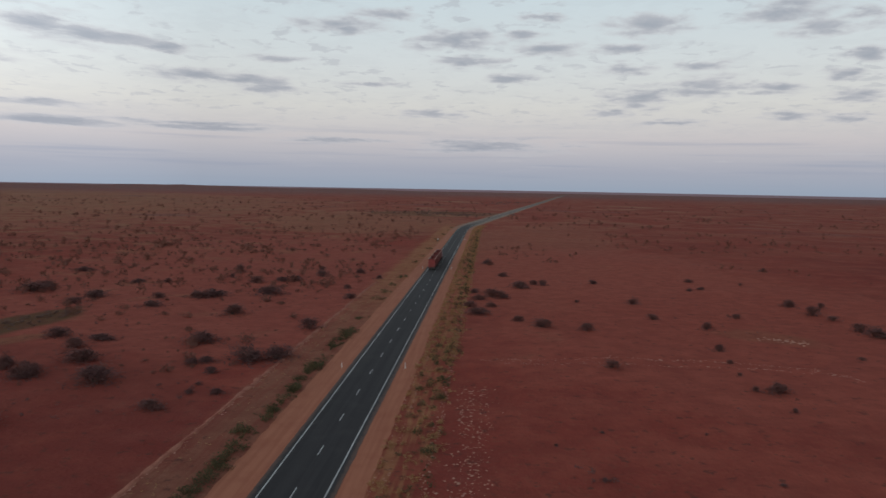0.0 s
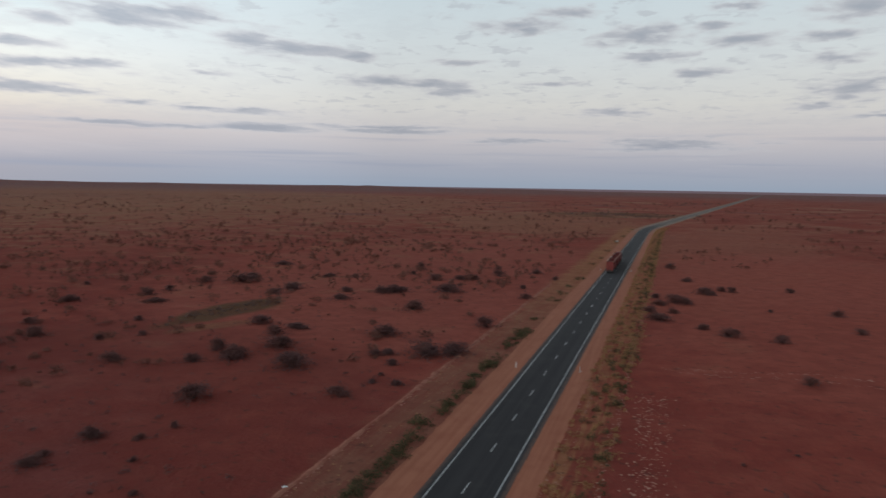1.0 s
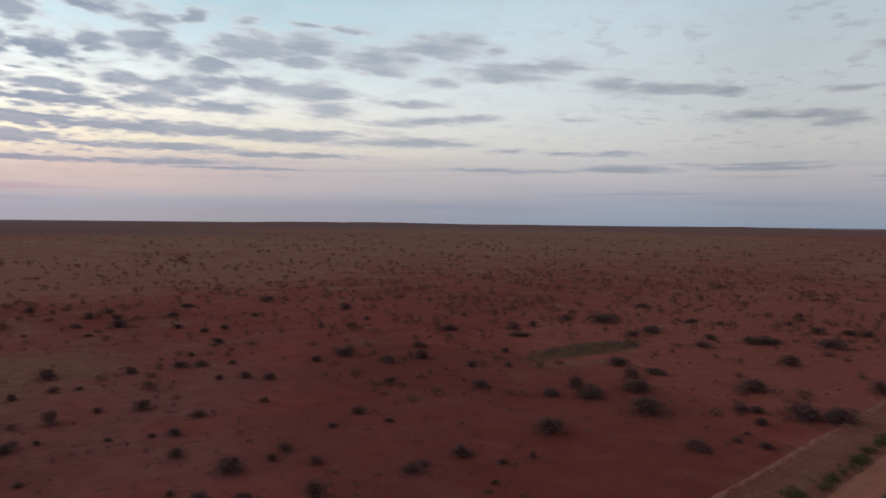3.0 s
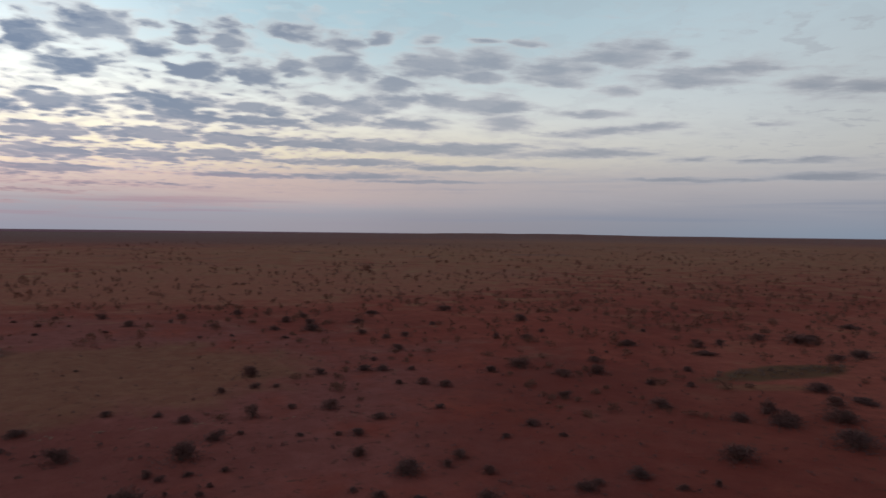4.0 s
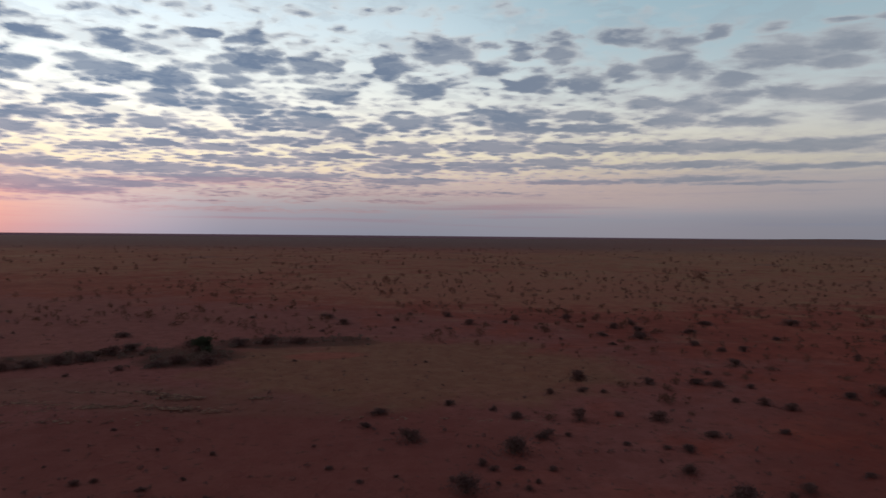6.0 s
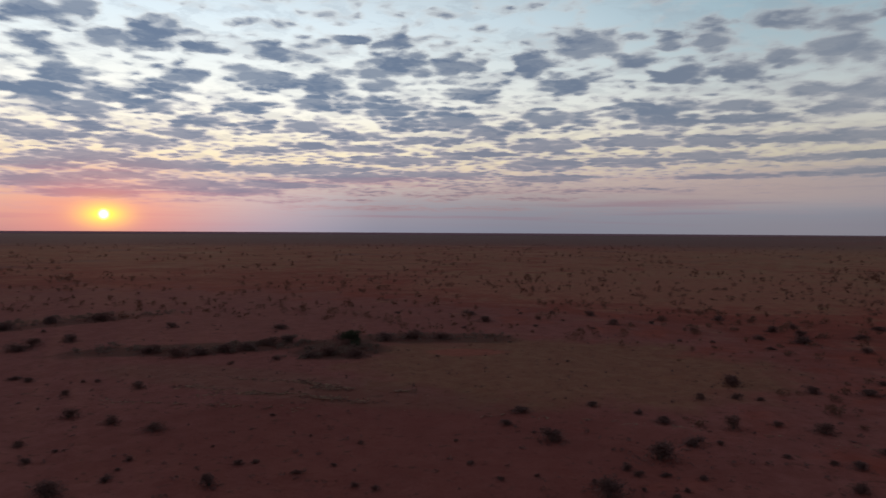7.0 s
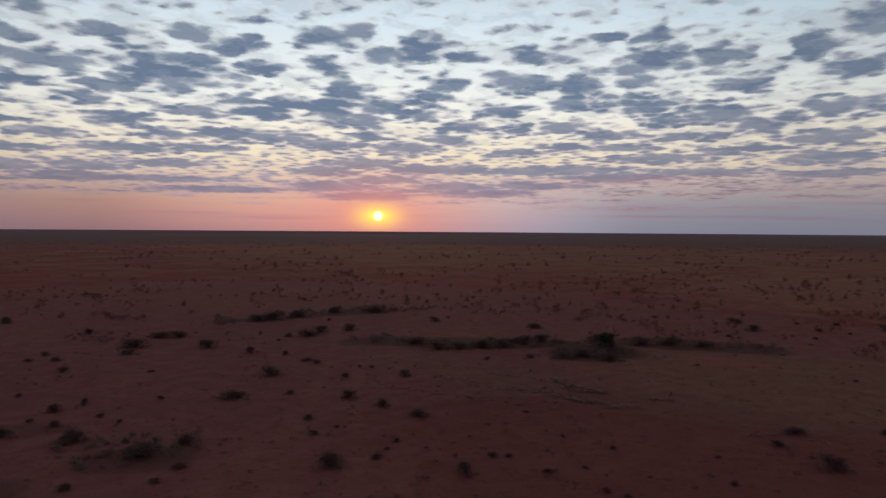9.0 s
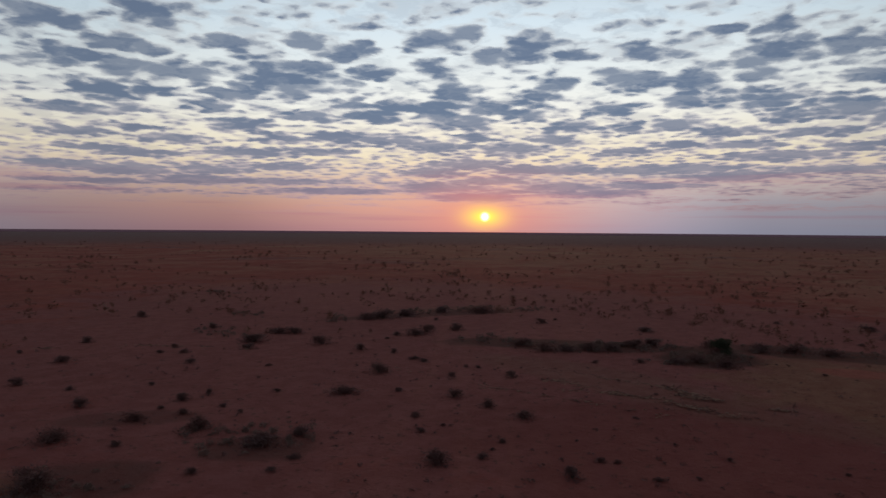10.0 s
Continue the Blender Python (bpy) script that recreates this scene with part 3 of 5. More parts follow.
def land(x, y):
    """The height of the ground."""
    clear_of_road = min(1.0, max(0.0, (abs(x - sway(y)) - 19) / 30))
    far = math.hypot(x - EYE[0], y - EYE[1])
    calm = 1.0 if far < 600 else max(0.0, 1 - (far - 600) / 500)
    lump = 0.55 * noise.noise((x / 38, y / 38, 0.3)) + 0.22 * noise.noise((x / 9, y / 9, 1.7))
    rise = 0.0
    if far > 2600:
        bearing_of = math.degrees(math.atan2(EYE[0] - x, y - EYE[1]))
        side = min(1.0, max(0.0, (bearing_of - 6) / 14)) * min(1.0, max(0.0, (82 - bearing_of) / 25))
        rise = min(1.0, (far - 2600) / 2200) * side * (15 + 16 * noise.noise((x / 900, y / 900, 6.0)) + 5 * noise.noise((x / 180, y / 180, 2.0)))
    return clear_of_road * calm * lump - 0.06 + max(0.0, rise)


def mesh_object(name, verts, faces, mat, parent=None, smooth=False):
    me = bpy.data.meshes.new(name)
    me.from_pydata(verts, [], faces)
    me.materials.append(mat)
    if smooth:
        me.shade_smooth()
    me.update()
    ob = new(name, me)
    ob.parent = parent
    return ob


def build_ground():
    spokes, radii = 360, [0.0]
    r = 8.0
    while r < 4985:
        radii.append(r)
        r *= 1.036
    radii.append(4985)
    verts = [(EYE[0], EYE[1], -0.06)]
    for r in radii[1:]:
        for s in range(spokes):
            a = 2 * math.pi * s / spokes
            x, y = EYE[0] + r * math.cos(a), EYE[1] + r * math.sin(a)
            verts.append((x, y, land(x, y)))
    faces = [(0, 1 + s, 1 + (s + 1) % spokes) for s in range(spokes)]
    for q in range(len(radii) - 2):
        i, j = 1 + q * spokes, 1 + (q + 1) * spokes
        faces += [(i + s, j + s, j + (s + 1) % spokes, i + (s + 1) % spokes) for s in range(spokes)]
    return mesh_object("ground", verts, faces, soil, smooth=True)


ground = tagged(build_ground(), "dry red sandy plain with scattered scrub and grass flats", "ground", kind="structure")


def stations():
    y, out = -60.0, []
    while y < 4700:
        out.append(y)
        y += 0.8 if y < 220 else (2.5 if y < 700 else 20)
    return out


def ribbon(name, left, right, z, mat, ragged=0.0, seed=0, first=-60, last=4700, lip=0.0, columns=3):
    """A strip along the road between two offsets from its centre line, with ragged edges that dip into the ground."""
    verts, faces, w = [], [], columns + 2
    for y in stations():
        if not first <= y <= last:
            continue
        c = sway(y)
        l = left + ragged * (noise.noise((y * 0.35, seed, 0)) + 0.8 * noise.noise((y * 0.06, seed, 5)))
        r = right + ragged * (noise.noise((y * 0.35, seed, 9)) + 0.8 * noise.noise((y * 0.06, seed, 14)))
        verts.append((c + l - lip, y, -0.12 if lip else z))
        for q in range(columns):
            f = q / (columns - 1)
            verts.append((c + l + (r - l) * f, y, z))
        verts.append((c + r + lip, y, -0.12 if lip else z))
    rows = len(verts) // w
    for i in range(rows - 1):
        for q in range(w - 1):
            if lip or 0 < q < w - 2:
                a = i * w + q
                faces.append((a, a + 1, a + w + 1, a + w))
    return mesh_object(name, verts, faces, mat)


tagged(ribbon("verge", -16.9, 11.6, 0.0, soil, 0.7, 3, lip=2.4, last=580), "brown gravelly roadside verge with tufts", "verge", kind="structure")
tagged(ribbon("berm", -17.35, -17.05, 0.11, berm_m, 0.45, 3, lip=0.5, last=230), "low pale gravel berm along the verge", "berm", kind="structure")
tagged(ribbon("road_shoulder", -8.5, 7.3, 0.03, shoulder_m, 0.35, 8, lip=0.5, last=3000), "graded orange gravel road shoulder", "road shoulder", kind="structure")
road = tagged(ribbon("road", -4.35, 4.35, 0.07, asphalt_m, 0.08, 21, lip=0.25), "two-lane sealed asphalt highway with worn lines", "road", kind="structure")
for at in (-3.41, 3.41):
    ribbon("edge_line", at - 0.07, at + 0.07, 0.076, paint, 0.012, 33, last=1200).parent = road
DASH_START = 8.2 - 24
dash_me = None
for q in range(50):
    y = DASH_START + 12 * q
    if dash_me is None:
        first_dash = mesh_object("lane_dash", [(-0.055, -1.5, 0), (0.055, -1.5, 0), (0.06, 0, 0), (0.055, 1.5, 0), (-0.055, 1.5, 0), (-0.06, 0, 0)],
                                 [(0, 1, 2, 3, 4, 5)], paint, road)
        dash_me, dash = first_dash.data, first_dash
    else:
        dash = new("lane_dash", dash_me)
        dash.parent = road
    dash.matrix_basis = pose(sway(y), y, 0.076, 0, 0, -math.degrees(math.atan((sway(y + 1) - sway(y - 1)) / 2)))


# ---- plants ----
def leaf_cloud(rng, lumps, count, size, thin=0.3):
    """Narrow tilted leaf and twig quads filling a set of lumps (centre, radii), fanning outwards."""
    verts, faces = [], []
    for _ in range(count):
        c, rad = lumps[rng.randrange(len(lumps))]
        d = Vector((rng.gauss(0, 1), rng.gauss(0, 1), rng.gauss(0, 1))).normalized() * (0.35 + 0.85 * rng.random() ** 0.8)
        p = Vector((c[0] + d.x * rad[0], c[1] + d.y * rad[1], max(0.02, c[2] + d.z * rad[2])))
        u = (Vector((rng.gauss(0, 1), rng.gauss(0, 1), rng.gauss(0, 1))).normalized() + d * 0.8 + Vector((0, 0, 0.4))).normalized()
        v = u.cross(Vector((rng.gauss(0, 1), rng.gauss(0, 1), rng.gauss(0, 1)))).normalized()
        s = size * rng.uniform(0.6, 1.5)
        i = len(verts)
        verts += [tuple(p - u * s), tuple(p + v * s * thin), tuple(p + u * s), tuple(p - v * s * thin)]
        faces.append((i, i + 1, i + 2, i + 3))
    return verts, faces


def limb(verts, faces, a, b, ra, rb, sides=4):
    a, b = Vector(a), Vector(b)
    way = (b - a).normalized()
    u = way.orthogonal().normalized()
    v = way.cross(u)
    i = len(verts)
    for p, r in ((a, ra), (b, rb)):
        for s in range(sides):
            t = 2 * math.pi * s / sides
            verts.append(tuple(p + (u * math.cos(t) + v * math.sin(t)) * r))
    for s in range(sides):
        faces.append((i + s, i + (s + 1) % sides, i + sides + (s + 1) % sides, i + sides + s))


def make_shrub(seed, leaf, count=720):
    """A low desert shrub, one metre across: stems from the ground and a ragged crown."""
    rng = random.Random(seed)
    base = new("shrub")
    high = rng.uniform(0.42, 0.62)
    lumps = []
    for _ in range(rng.randint(5, 8)):
        a, d = rng.uniform(0, 2 * math.pi), rng.uniform(0.0, 0.30)
        r = rng.uniform(0.12, 0.24)
        lumps.append(((d * math.cos(a), d * math.sin(a), high * rng.uniform(0.30, 0.72)), (r, r, r * rng.uniform(0.7, 1.0) * high * 1.8)))
    sv, sf = [], []
    for c, rad in lumps:
        limb(sv, sf, (rng.uniform(-0.05, 0.05), rng.uniform(-0.05, 0.05), -0.06), (c[0] * 0.6, c[1] * 0.6, c[2] * 0.6), 0.022, 0.014)
        for _ in range(4):
            e = Vector((rng.gauss(0, 1), rng.gauss(0, 1), abs(rng.gauss(0, 1)))).normalized()
            limb(sv, sf, (c[0] * 0.6, c[1] * 0.6, c[2] * 0.6), (c[0] + e.x * rad[0], c[1] + e.y * rad[1], c[2] + e.z * rad[2] * 1.1), 0.012, 0.004, 3)
    mesh_object("wood", sv, sf, wood_m, base)
    lv, lf = leaf_cloud(rng, lumps, count, 0.038, 0.38)
    loose = [((p[0] * 1.15, p[1] * 1.15, p[2] * 0.9), tuple(1.55 * r for r in rad)) for p, rad in lumps]
    tv, tf = leaf_cloud(rng, loose, 460, 0.06, 0.13)
    sv2, sf2 = leaf_cloud(rng, [((0.0, 0.0, 0.03), (0.62, 0.62, 0.10))], 170, 0.045, 0.25)
    tf += [tuple(i + len(tv) for i in f) for f in sf2]
    tv += sv2
    lf += [tuple(i + len(lv) for i in f) for f in tf]
    mesh_object("foliage", lv + tv, lf, leaf, base)
    return base


SHRUB_LABEL = "low dry grey-brown saltbush shrub on red soil"
kinds = [make_shrub(40 + q, shrub_m) for q in range(8)]
ZONES = [
    [(32.2, 74, 0.8), (51, 74.3, 0.7), (28.1, 83.9, 0.6), (34.4, 89.1, 0.6), (47.7, 89.8, 0.5), (63.4, 100.9, 1.1), (61.8, 111, 1.4), (64.6, 110.1, 3.2), (41.1, 122.3, 2.7), (62.7, 121, 0.8), (63.7, 129.7, 1.4), (65, 140.2, 2.0), (41.5, 155.8, 3.1), (31.6, 158, 3.9), (69.3, 161.9, 3), (59.7, 172.8, 2.3), (104.5, 158, 4.4), (104.5, 164.1, 3.3), (80.9, 177.6, 2.3), (44.2, 196.5, 1.3), (59.3, 194.3, 2.9), (105.5, 179.3, 2.3), (102.9, 185.1, 3.6), (102.2, 197.9, 3.5), (111.2, 198.5, 2.1), (83.1, 225.3, 1.9), (87.5, 228.6, 1.9), (54.6, 236.8, 2.3), (104.1, 240.9, 1.6), (88.9, 247.9, 2.7)],
    [(-20.1, 99.6, 1.8), (-25, 104, 1.1), (-25.3, 110.6, 2.2), (-20.8, 117.2, 8.2), (-17.4, 119.6, 6.0), (-31, 116.1, 2.3), (-29.1, 117.5, 2.6), (-35.5, 131.2, 6.4), (-18.7, 148.4, 3.8), (26.8, 165.4, 2.2), (17.5, 171.2, 5.6), (-40.7, 161, 7), (14.7, 183.1, 3), (-18.4, 191.4, 3.2), (-55, 184.8, 8.1), (-59.4, 184.1, 4.1), (20.7, 200.4, 6.5), (-41.8, 192.2, 7.4), (-23, 210.2, 2.4), (29.6, 220.2, 4.5), (-53.3, 217, 3.7), (-41.9, 222, 5.6), (-46.3, 221.1, 3.7), (-17.2, 234, 2.3), (-36.1, 234.7, 3.1), (-65.3, 227.2, 2.3), (24.9, 250.3, 3), (-25.5, 248, 5.1), (-67.3, 240.8, 4.1), (-41.1, 253.2, 2.5)],
    [(-40.7, 67.4, 1.4), (-39.3, 72.2, 1.2), (-26, 91, 3.1), (-44.1, 82, 4.2), (-24.4, 99.6, 1.4), (-40.2, 101.5, 6.8), (-51.7, 102.8, 3.5), (-57.7, 99.5, 3.3), (-53.1, 104.6, 4.4), (-48.3, 113, 6), (-59, 107.8, 2), (-59.9, 109.6, 2.8), (-56.1, 123.5, 4.1), (-55.1, 130.3, 4.7), (-81.7, 115.1, 1.8), (-64.7, 132, 5.1), (-93.5, 127.5, 2.2), (-64.1, 168, 4.6), (-106.1, 147.5, 4.7), (-85.2, 170.4, 4.9), (-68.8, 182.4, 3.3), (-116, 156.7, 3.4), (-85.2, 179.5, 6.7), (-115.5, 165.2, 2.8), (-105.9, 185.8, 8.2), (-116.2, 182, 5.1), (-108.6, 196.4, 6.6), (-81.3, 214.2, 2.9), (-89.7, 212.5, 3.9), (-119.2, 233, 5.5)],
    [(-30.1, 54.4, 1), (-45.6, 42.4, 3.3), (-36.5, 61.7, 1), (-45.1, 55.8, 2.3), (-46.5, 59, 1.5), (-56.6, 49.5, 1.7), (-46.1, 65.2, 2.8), (-61.3, 46.2, 1.6), (-63.3, 49.2, 2.1), (-69, 60.4, 1.4), (-65.2, 68.6, 1.3), (-72.1, 67.4, 2.5), (-89.2, 60.2, 1.5), (-71.2, 95.4, 3.5), (-85.9, 85.5, 2.5), (-103.5, 69.3, 2.3), (-87.6, 109.6, 1.8), (-101, 97.1, 4.3), (-111.4, 84.9, 2.8), (-100.4, 106.3, 3.9), (-112.2, 93.4, 4.7), (-111.7, 115.4, 3.1), (-121.1, 127.7, 1.2), (-125.8, 139.5, 3.9), (-148.7, 121.7, 3.4), (-157, 116.6, 2.4), (-158.4, 134.7, 1.8), (-144.2, 163.6, 1.9), (-183.8, 144.4, 4), (-218.2, 132.6, 6.6)],
    [(-51, 36.5, 1.9), (-54.5, 33, 1.9), (-58.6, 31.4, 1.3), (-60.3, 39.3, 3.8), (-70.3, 36.8, 2.6), (-80.3, 41, 2.2), (-81.8, 38.3, 1.3), (-84, 33.2, 0.9), (-87.1, 47.6, 2.3), (-95.5, 42, 2.8), (-99.6, 36.5, 1.6), (-109.8, 62.3, 1.6), (-107.8, 66.6, 2.4), (-125.6, 50.8, 2.5), (-123.6, 64.2, 3.1), (-125.4, 61.1, 2.8), (-122, 71, 1.5), (-136.3, 68.2, 1.9), (-147.1, 79.6, 2.7), (-167.3, 85.6, 2.3), (-178, 58.7, 2), (-167.6, 91.9, 2.4), (-177.7, 82.1, 2.8), (-189.2, 70.9, 6.1), (-187.2, 111.4, 2.7), (-206.7, 75.5, 3.8), (-203.8, 91.5, 3.9), (-215.1, 69.7, 3.6), (-224.8, 79, 2.9), (-222.9, 104.8, 5.1)],
    [(-62.5, 7.2, 3.5), (-64.3, 15.1, 1.2), (-66.3, 11.6, 0.7), (-67.6, 5.9, 1.2), (-67.1, 16.7, 0.9), (-71.7, 11.6, 1.1), (-72.2, 15, 1.1), (-71.7, 19.4, 1.3), (-73.8, 10.4, 1.4), (-77.6, 14.7, 4), (-86.1, 21.2, 2.7), (-88, 25.1, 1.3), (-95.8, 28.9, 2.9), (-98.1, 18.7, 2.6), (-103.8, 15.6, 1.4), (-107.5, 8, 1.9), (-115.8, 28.2, 1.8), (-118, 35, 1.9), (-117.1, 38.9, 1.2), (-128.9, 37.1, 5), (-188.8, 37.2, 1.4), (-187.2, 45.8, 1.4), (-195.5, 61, 3.2), (-210.6, 14.4, 1.5), (-211.8, 46, 2.7), (-219.6, 27.2, 1.9), (-220.6, 21.6, 3.3), (-225.9, 34.8, 1.6), (-236.7, 39.4, 2.9), (-242.3, 59.7, 3.5)],
    [(-62.3, -20.3, 1), (-62.6, -22.9, 0.9), (-67.8, -5.6, 1), (-69.7, -1.1, 0.6), (-73.4, -10, 1.1), (-80.4, -27, 0.9), (-84, -13.3, 0.7), (-85, 0.7, 3.1), (-90.4, -1.8, 0.7), (-93.9, -6.4, 1.9), (-101.5, -4.6, 2.8), (-151, 4.9, 1.1), (-147.1, -45.9, 6.2), (-153.2, -26.9, 0.9), (-164.7, -52.4, 6.2), (-174.8, -45.3, 5.5), (-179.3, -29.9, 5.9), (-178.1, -37.8, 6.5), (-173.5, -57.5, 4.9), (-204.9, 9.8, 1.6), (-205.4, -26.5, 1.8), (-213.9, -3.9, 1.5), (-223.9, -21.8, 3.9), (-229.5, 5.1, 1.2), (-232.5, -3.3, 1.8), (-240.1, -28.8, 4.2), (-244.3, 15.5, 3), (-240.1, -55.4, 2.1), (-248.6, -10.4, 1.7), (-252, 1.5, 2)],
    [(-59.7, -40, 2), (-65.9, -31.4, 1.1), (-69.9, -27.7, 0.8), (-59.6, -53.5, 1.3), (-68.2, -40.3, 1.3), (-69.4, -38.4, 1.1), (-63.8, -54.7, 0.8), (-67.8, -55.5, 1.2), (-76.2, -47.8, 0.5), (-83.2, -35.4, 0.7), (-81.6, -60.5, 2.9), (-93.7, -45.7, 1), (-83.6, -69, 2.7), (-106.7, -78.3, 2.7), (-111.4, -90, 1.3), (-135, -72.6, 1.4), (-142.6, -64.9, 2), (-145.6, -57.1, 3.7), (-149.9, -53.4, 5.8), (-139.7, -89.4, 4.4), (-143.5, -85.1, 5.1), (-147.3, -80.8, 5.4), (-152.1, -76.6, 5.2), (-142.6, -97.4, 5.2), (-160.5, -73.7, 5.4), (-166.4, -71, 3.9), (-189.2, -81.7, 5.4), (-189.5, -118.4, 2.7), (-200, -118.5, 1.4), (-196.3, -147.2, 8.4)],
    [(-53.1, -56.6, 3.1), (-43, -72.7, 1.6), (-50.7, -80.5, 2.7), (-64.4, -68.4, 1.4), (-69.4, -67.7, 0.9), (-70.5, -74.4, 1.7), (-85.7, -77.8, 2.8), (-73.2, -94.1, 4.9), (-82, -88.4, 1.5), (-67.3, -106, 1.1), (-99.6, -88.8, 1.7), (-91.9, -102.7, 3.7), (-110.6, -92.8, 1), (-109.2, -104.2, 1.6), (-110.1, -107.8, 1.9), (-113.8, -117.5, 1.7), (-111.3, -126.5, 3), (-112, -141.9, 3.9), (-129.6, -134, 1.3), (-135.3, -135.6, 2), (-139.3, -131.2, 4.7), (-146.4, -133.5, 3.4), (-120.8, -163.8, 5.2), (-117.5, -167.6, 5.3), (-155.2, -128.4, 3.5), (-169.8, -148.1, 1.7), (-155.7, -166.4, 5.8), (-160.2, -163.5, 7.8), (-169.8, -161.6, 7.2), (-187.7, -159.9, 7.2)],
    [(-38, -71.2, 1.4), (-15.9, -86, 6.3), (-31.4, -78.4, 1.6), (-42.8, -79.7, 5.1), (-31.5, -97.4, 1.5), (-43.3, -95.3, 3.8), (-26.6, -104.6, 4.7), (-40.1, -107.7, 3.3), (-54.1, -99.4, 1), (-47.5, -105.8, 1.9), (-55, -105.5, 1.1), (-47.6, -112.8, 1.1), (-52.9, -115.2, 2.5), (-38.9, -124, 2.8), (-58.9, -115.5, 1.6), (-56.8, -131.8, 1.2), (-44.1, -139.3, 1.5), (-39.1, -150, 2.6), (-82.8, -127.9, 1.3), (-73.3, -144.4, 2), (-55, -166.4, 3), (-79.5, -156.5, 1.8), (-75.9, -160.7, 1.5), (-94.8, -151.1, 3.1), (-82.7, -165.4, 1.6), (-102, -158.1, 8.1), (-54.1, -186.7, 1.3), (-73.1, -192.2, 2.8), (-110.6, -190.3, 3.4), (-111.2, -232.6, 3.4)],
]
ZONES.append([(15.4, 208, 3.0), (17.0, 195, 3.0), (23.5, 199, 3.2), (34.6, 230, 3.4), (37.5, 229, 2.6), (20.6, 184, 2.6), (24.3, 250, 2.6), (19.1, 290, 3.4),
              (31.4, 159.3, 1.8), (26.5, 165.4, 2.0), (70.3, 165.3, 1.2), (90.2, 135.8, 1.2), (128.6, 286.2, 2.4)])
pick = random.Random(5)
uses = [0] * 8
shrub_spots = []
for zone in ZONES:
    for x, y, w in zone:                       # each spot is the plant's near foot: its middle stands farther out
        q = pick.randrange(8)
        out = 1 + (0.8 + 0.5 * w) / math.hypot(x - EYE[0], y)
        x, y = EYE[0] + (x - EYE[0]) * out, y * out
        size = w * (1.45 if w < 5 else 1.25)
        m = pose(x, y, land(x, y), 0, 0, pick.uniform(0, 360)) @ Matrix.Diagonal((size * pick.uniform(0.9, 1.15), size * pick.uniform(0.75, 1.0), size * pick.uniform(0.6, 0.9) * (0.75 if w > 4.5 else 1.0), 1))
        shrub_spots.append((x, y, w))
        if uses[q] == 0:
            ob = kinds[q]
            ob.matrix_basis = m
        else:
            ob = kinds[q].copy()
            scene.collection.objects.link(ob)
            ob.matrix_basis = m
            for piece in kinds[q].children:
                twin = piece.copy()
                scene.collection.objects.link(twin)
                twin.parent = ob
        uses[q] += 1
        tagged(ob, "broad sprawling " + SHRUB_LABEL if w > 4 else ("small " + SHRUB_LABEL[4:] if w < 1.3 else SHRUB_LABEL), "shrub", "shrubs on the plain")


def scatter(name, spots, leaf, label, quads, kind_of, category, tall=0.55, leaf_size=0.15, thin=0.55):
    """Many small plants joined into one: each spot is x, y, width."""
    rng = random.Random(11)
    base_shapes = []
    for q in range(12):
        lumps = [((rng.uniform(-0.25, 0.25), rng.uniform(-0.25, 0.25), tall * rng.uniform(0.3, 0.6)), (0.28, 0.28, tall * 0.42)) for _ in range(4)]
        v, f = leaf_cloud(rng, lumps, quads, leaf_size, thin)
        base_shapes.append((np.array(v), np.array(f)))
    allv, allf, count = [], [], 0
    for x, y, w in spots:
        v, f = base_shapes[rng.randrange(12)]
        a = rng.uniform(0, 6.28)
        c, s = math.cos(a) * w, math.sin(a) * w
        p = np.empty_like(v)
        p[:, 0], p[:, 1] = x + v[:, 0] * c - v[:, 1] * s, y + v[:, 0] * s + v[:, 1] * c
        p[:, 2] = land(x, y) + v[:, 2] * w * rng.uniform(0.7, 1.15)
        allv.append(p)
        allf.append(f + count)
        count += len(v)
    return tagged(mesh_object(name, np.concatenate(allv).tolist(), np.concatenate(allf).tolist(), leaf), label, category, kind=kind_of)


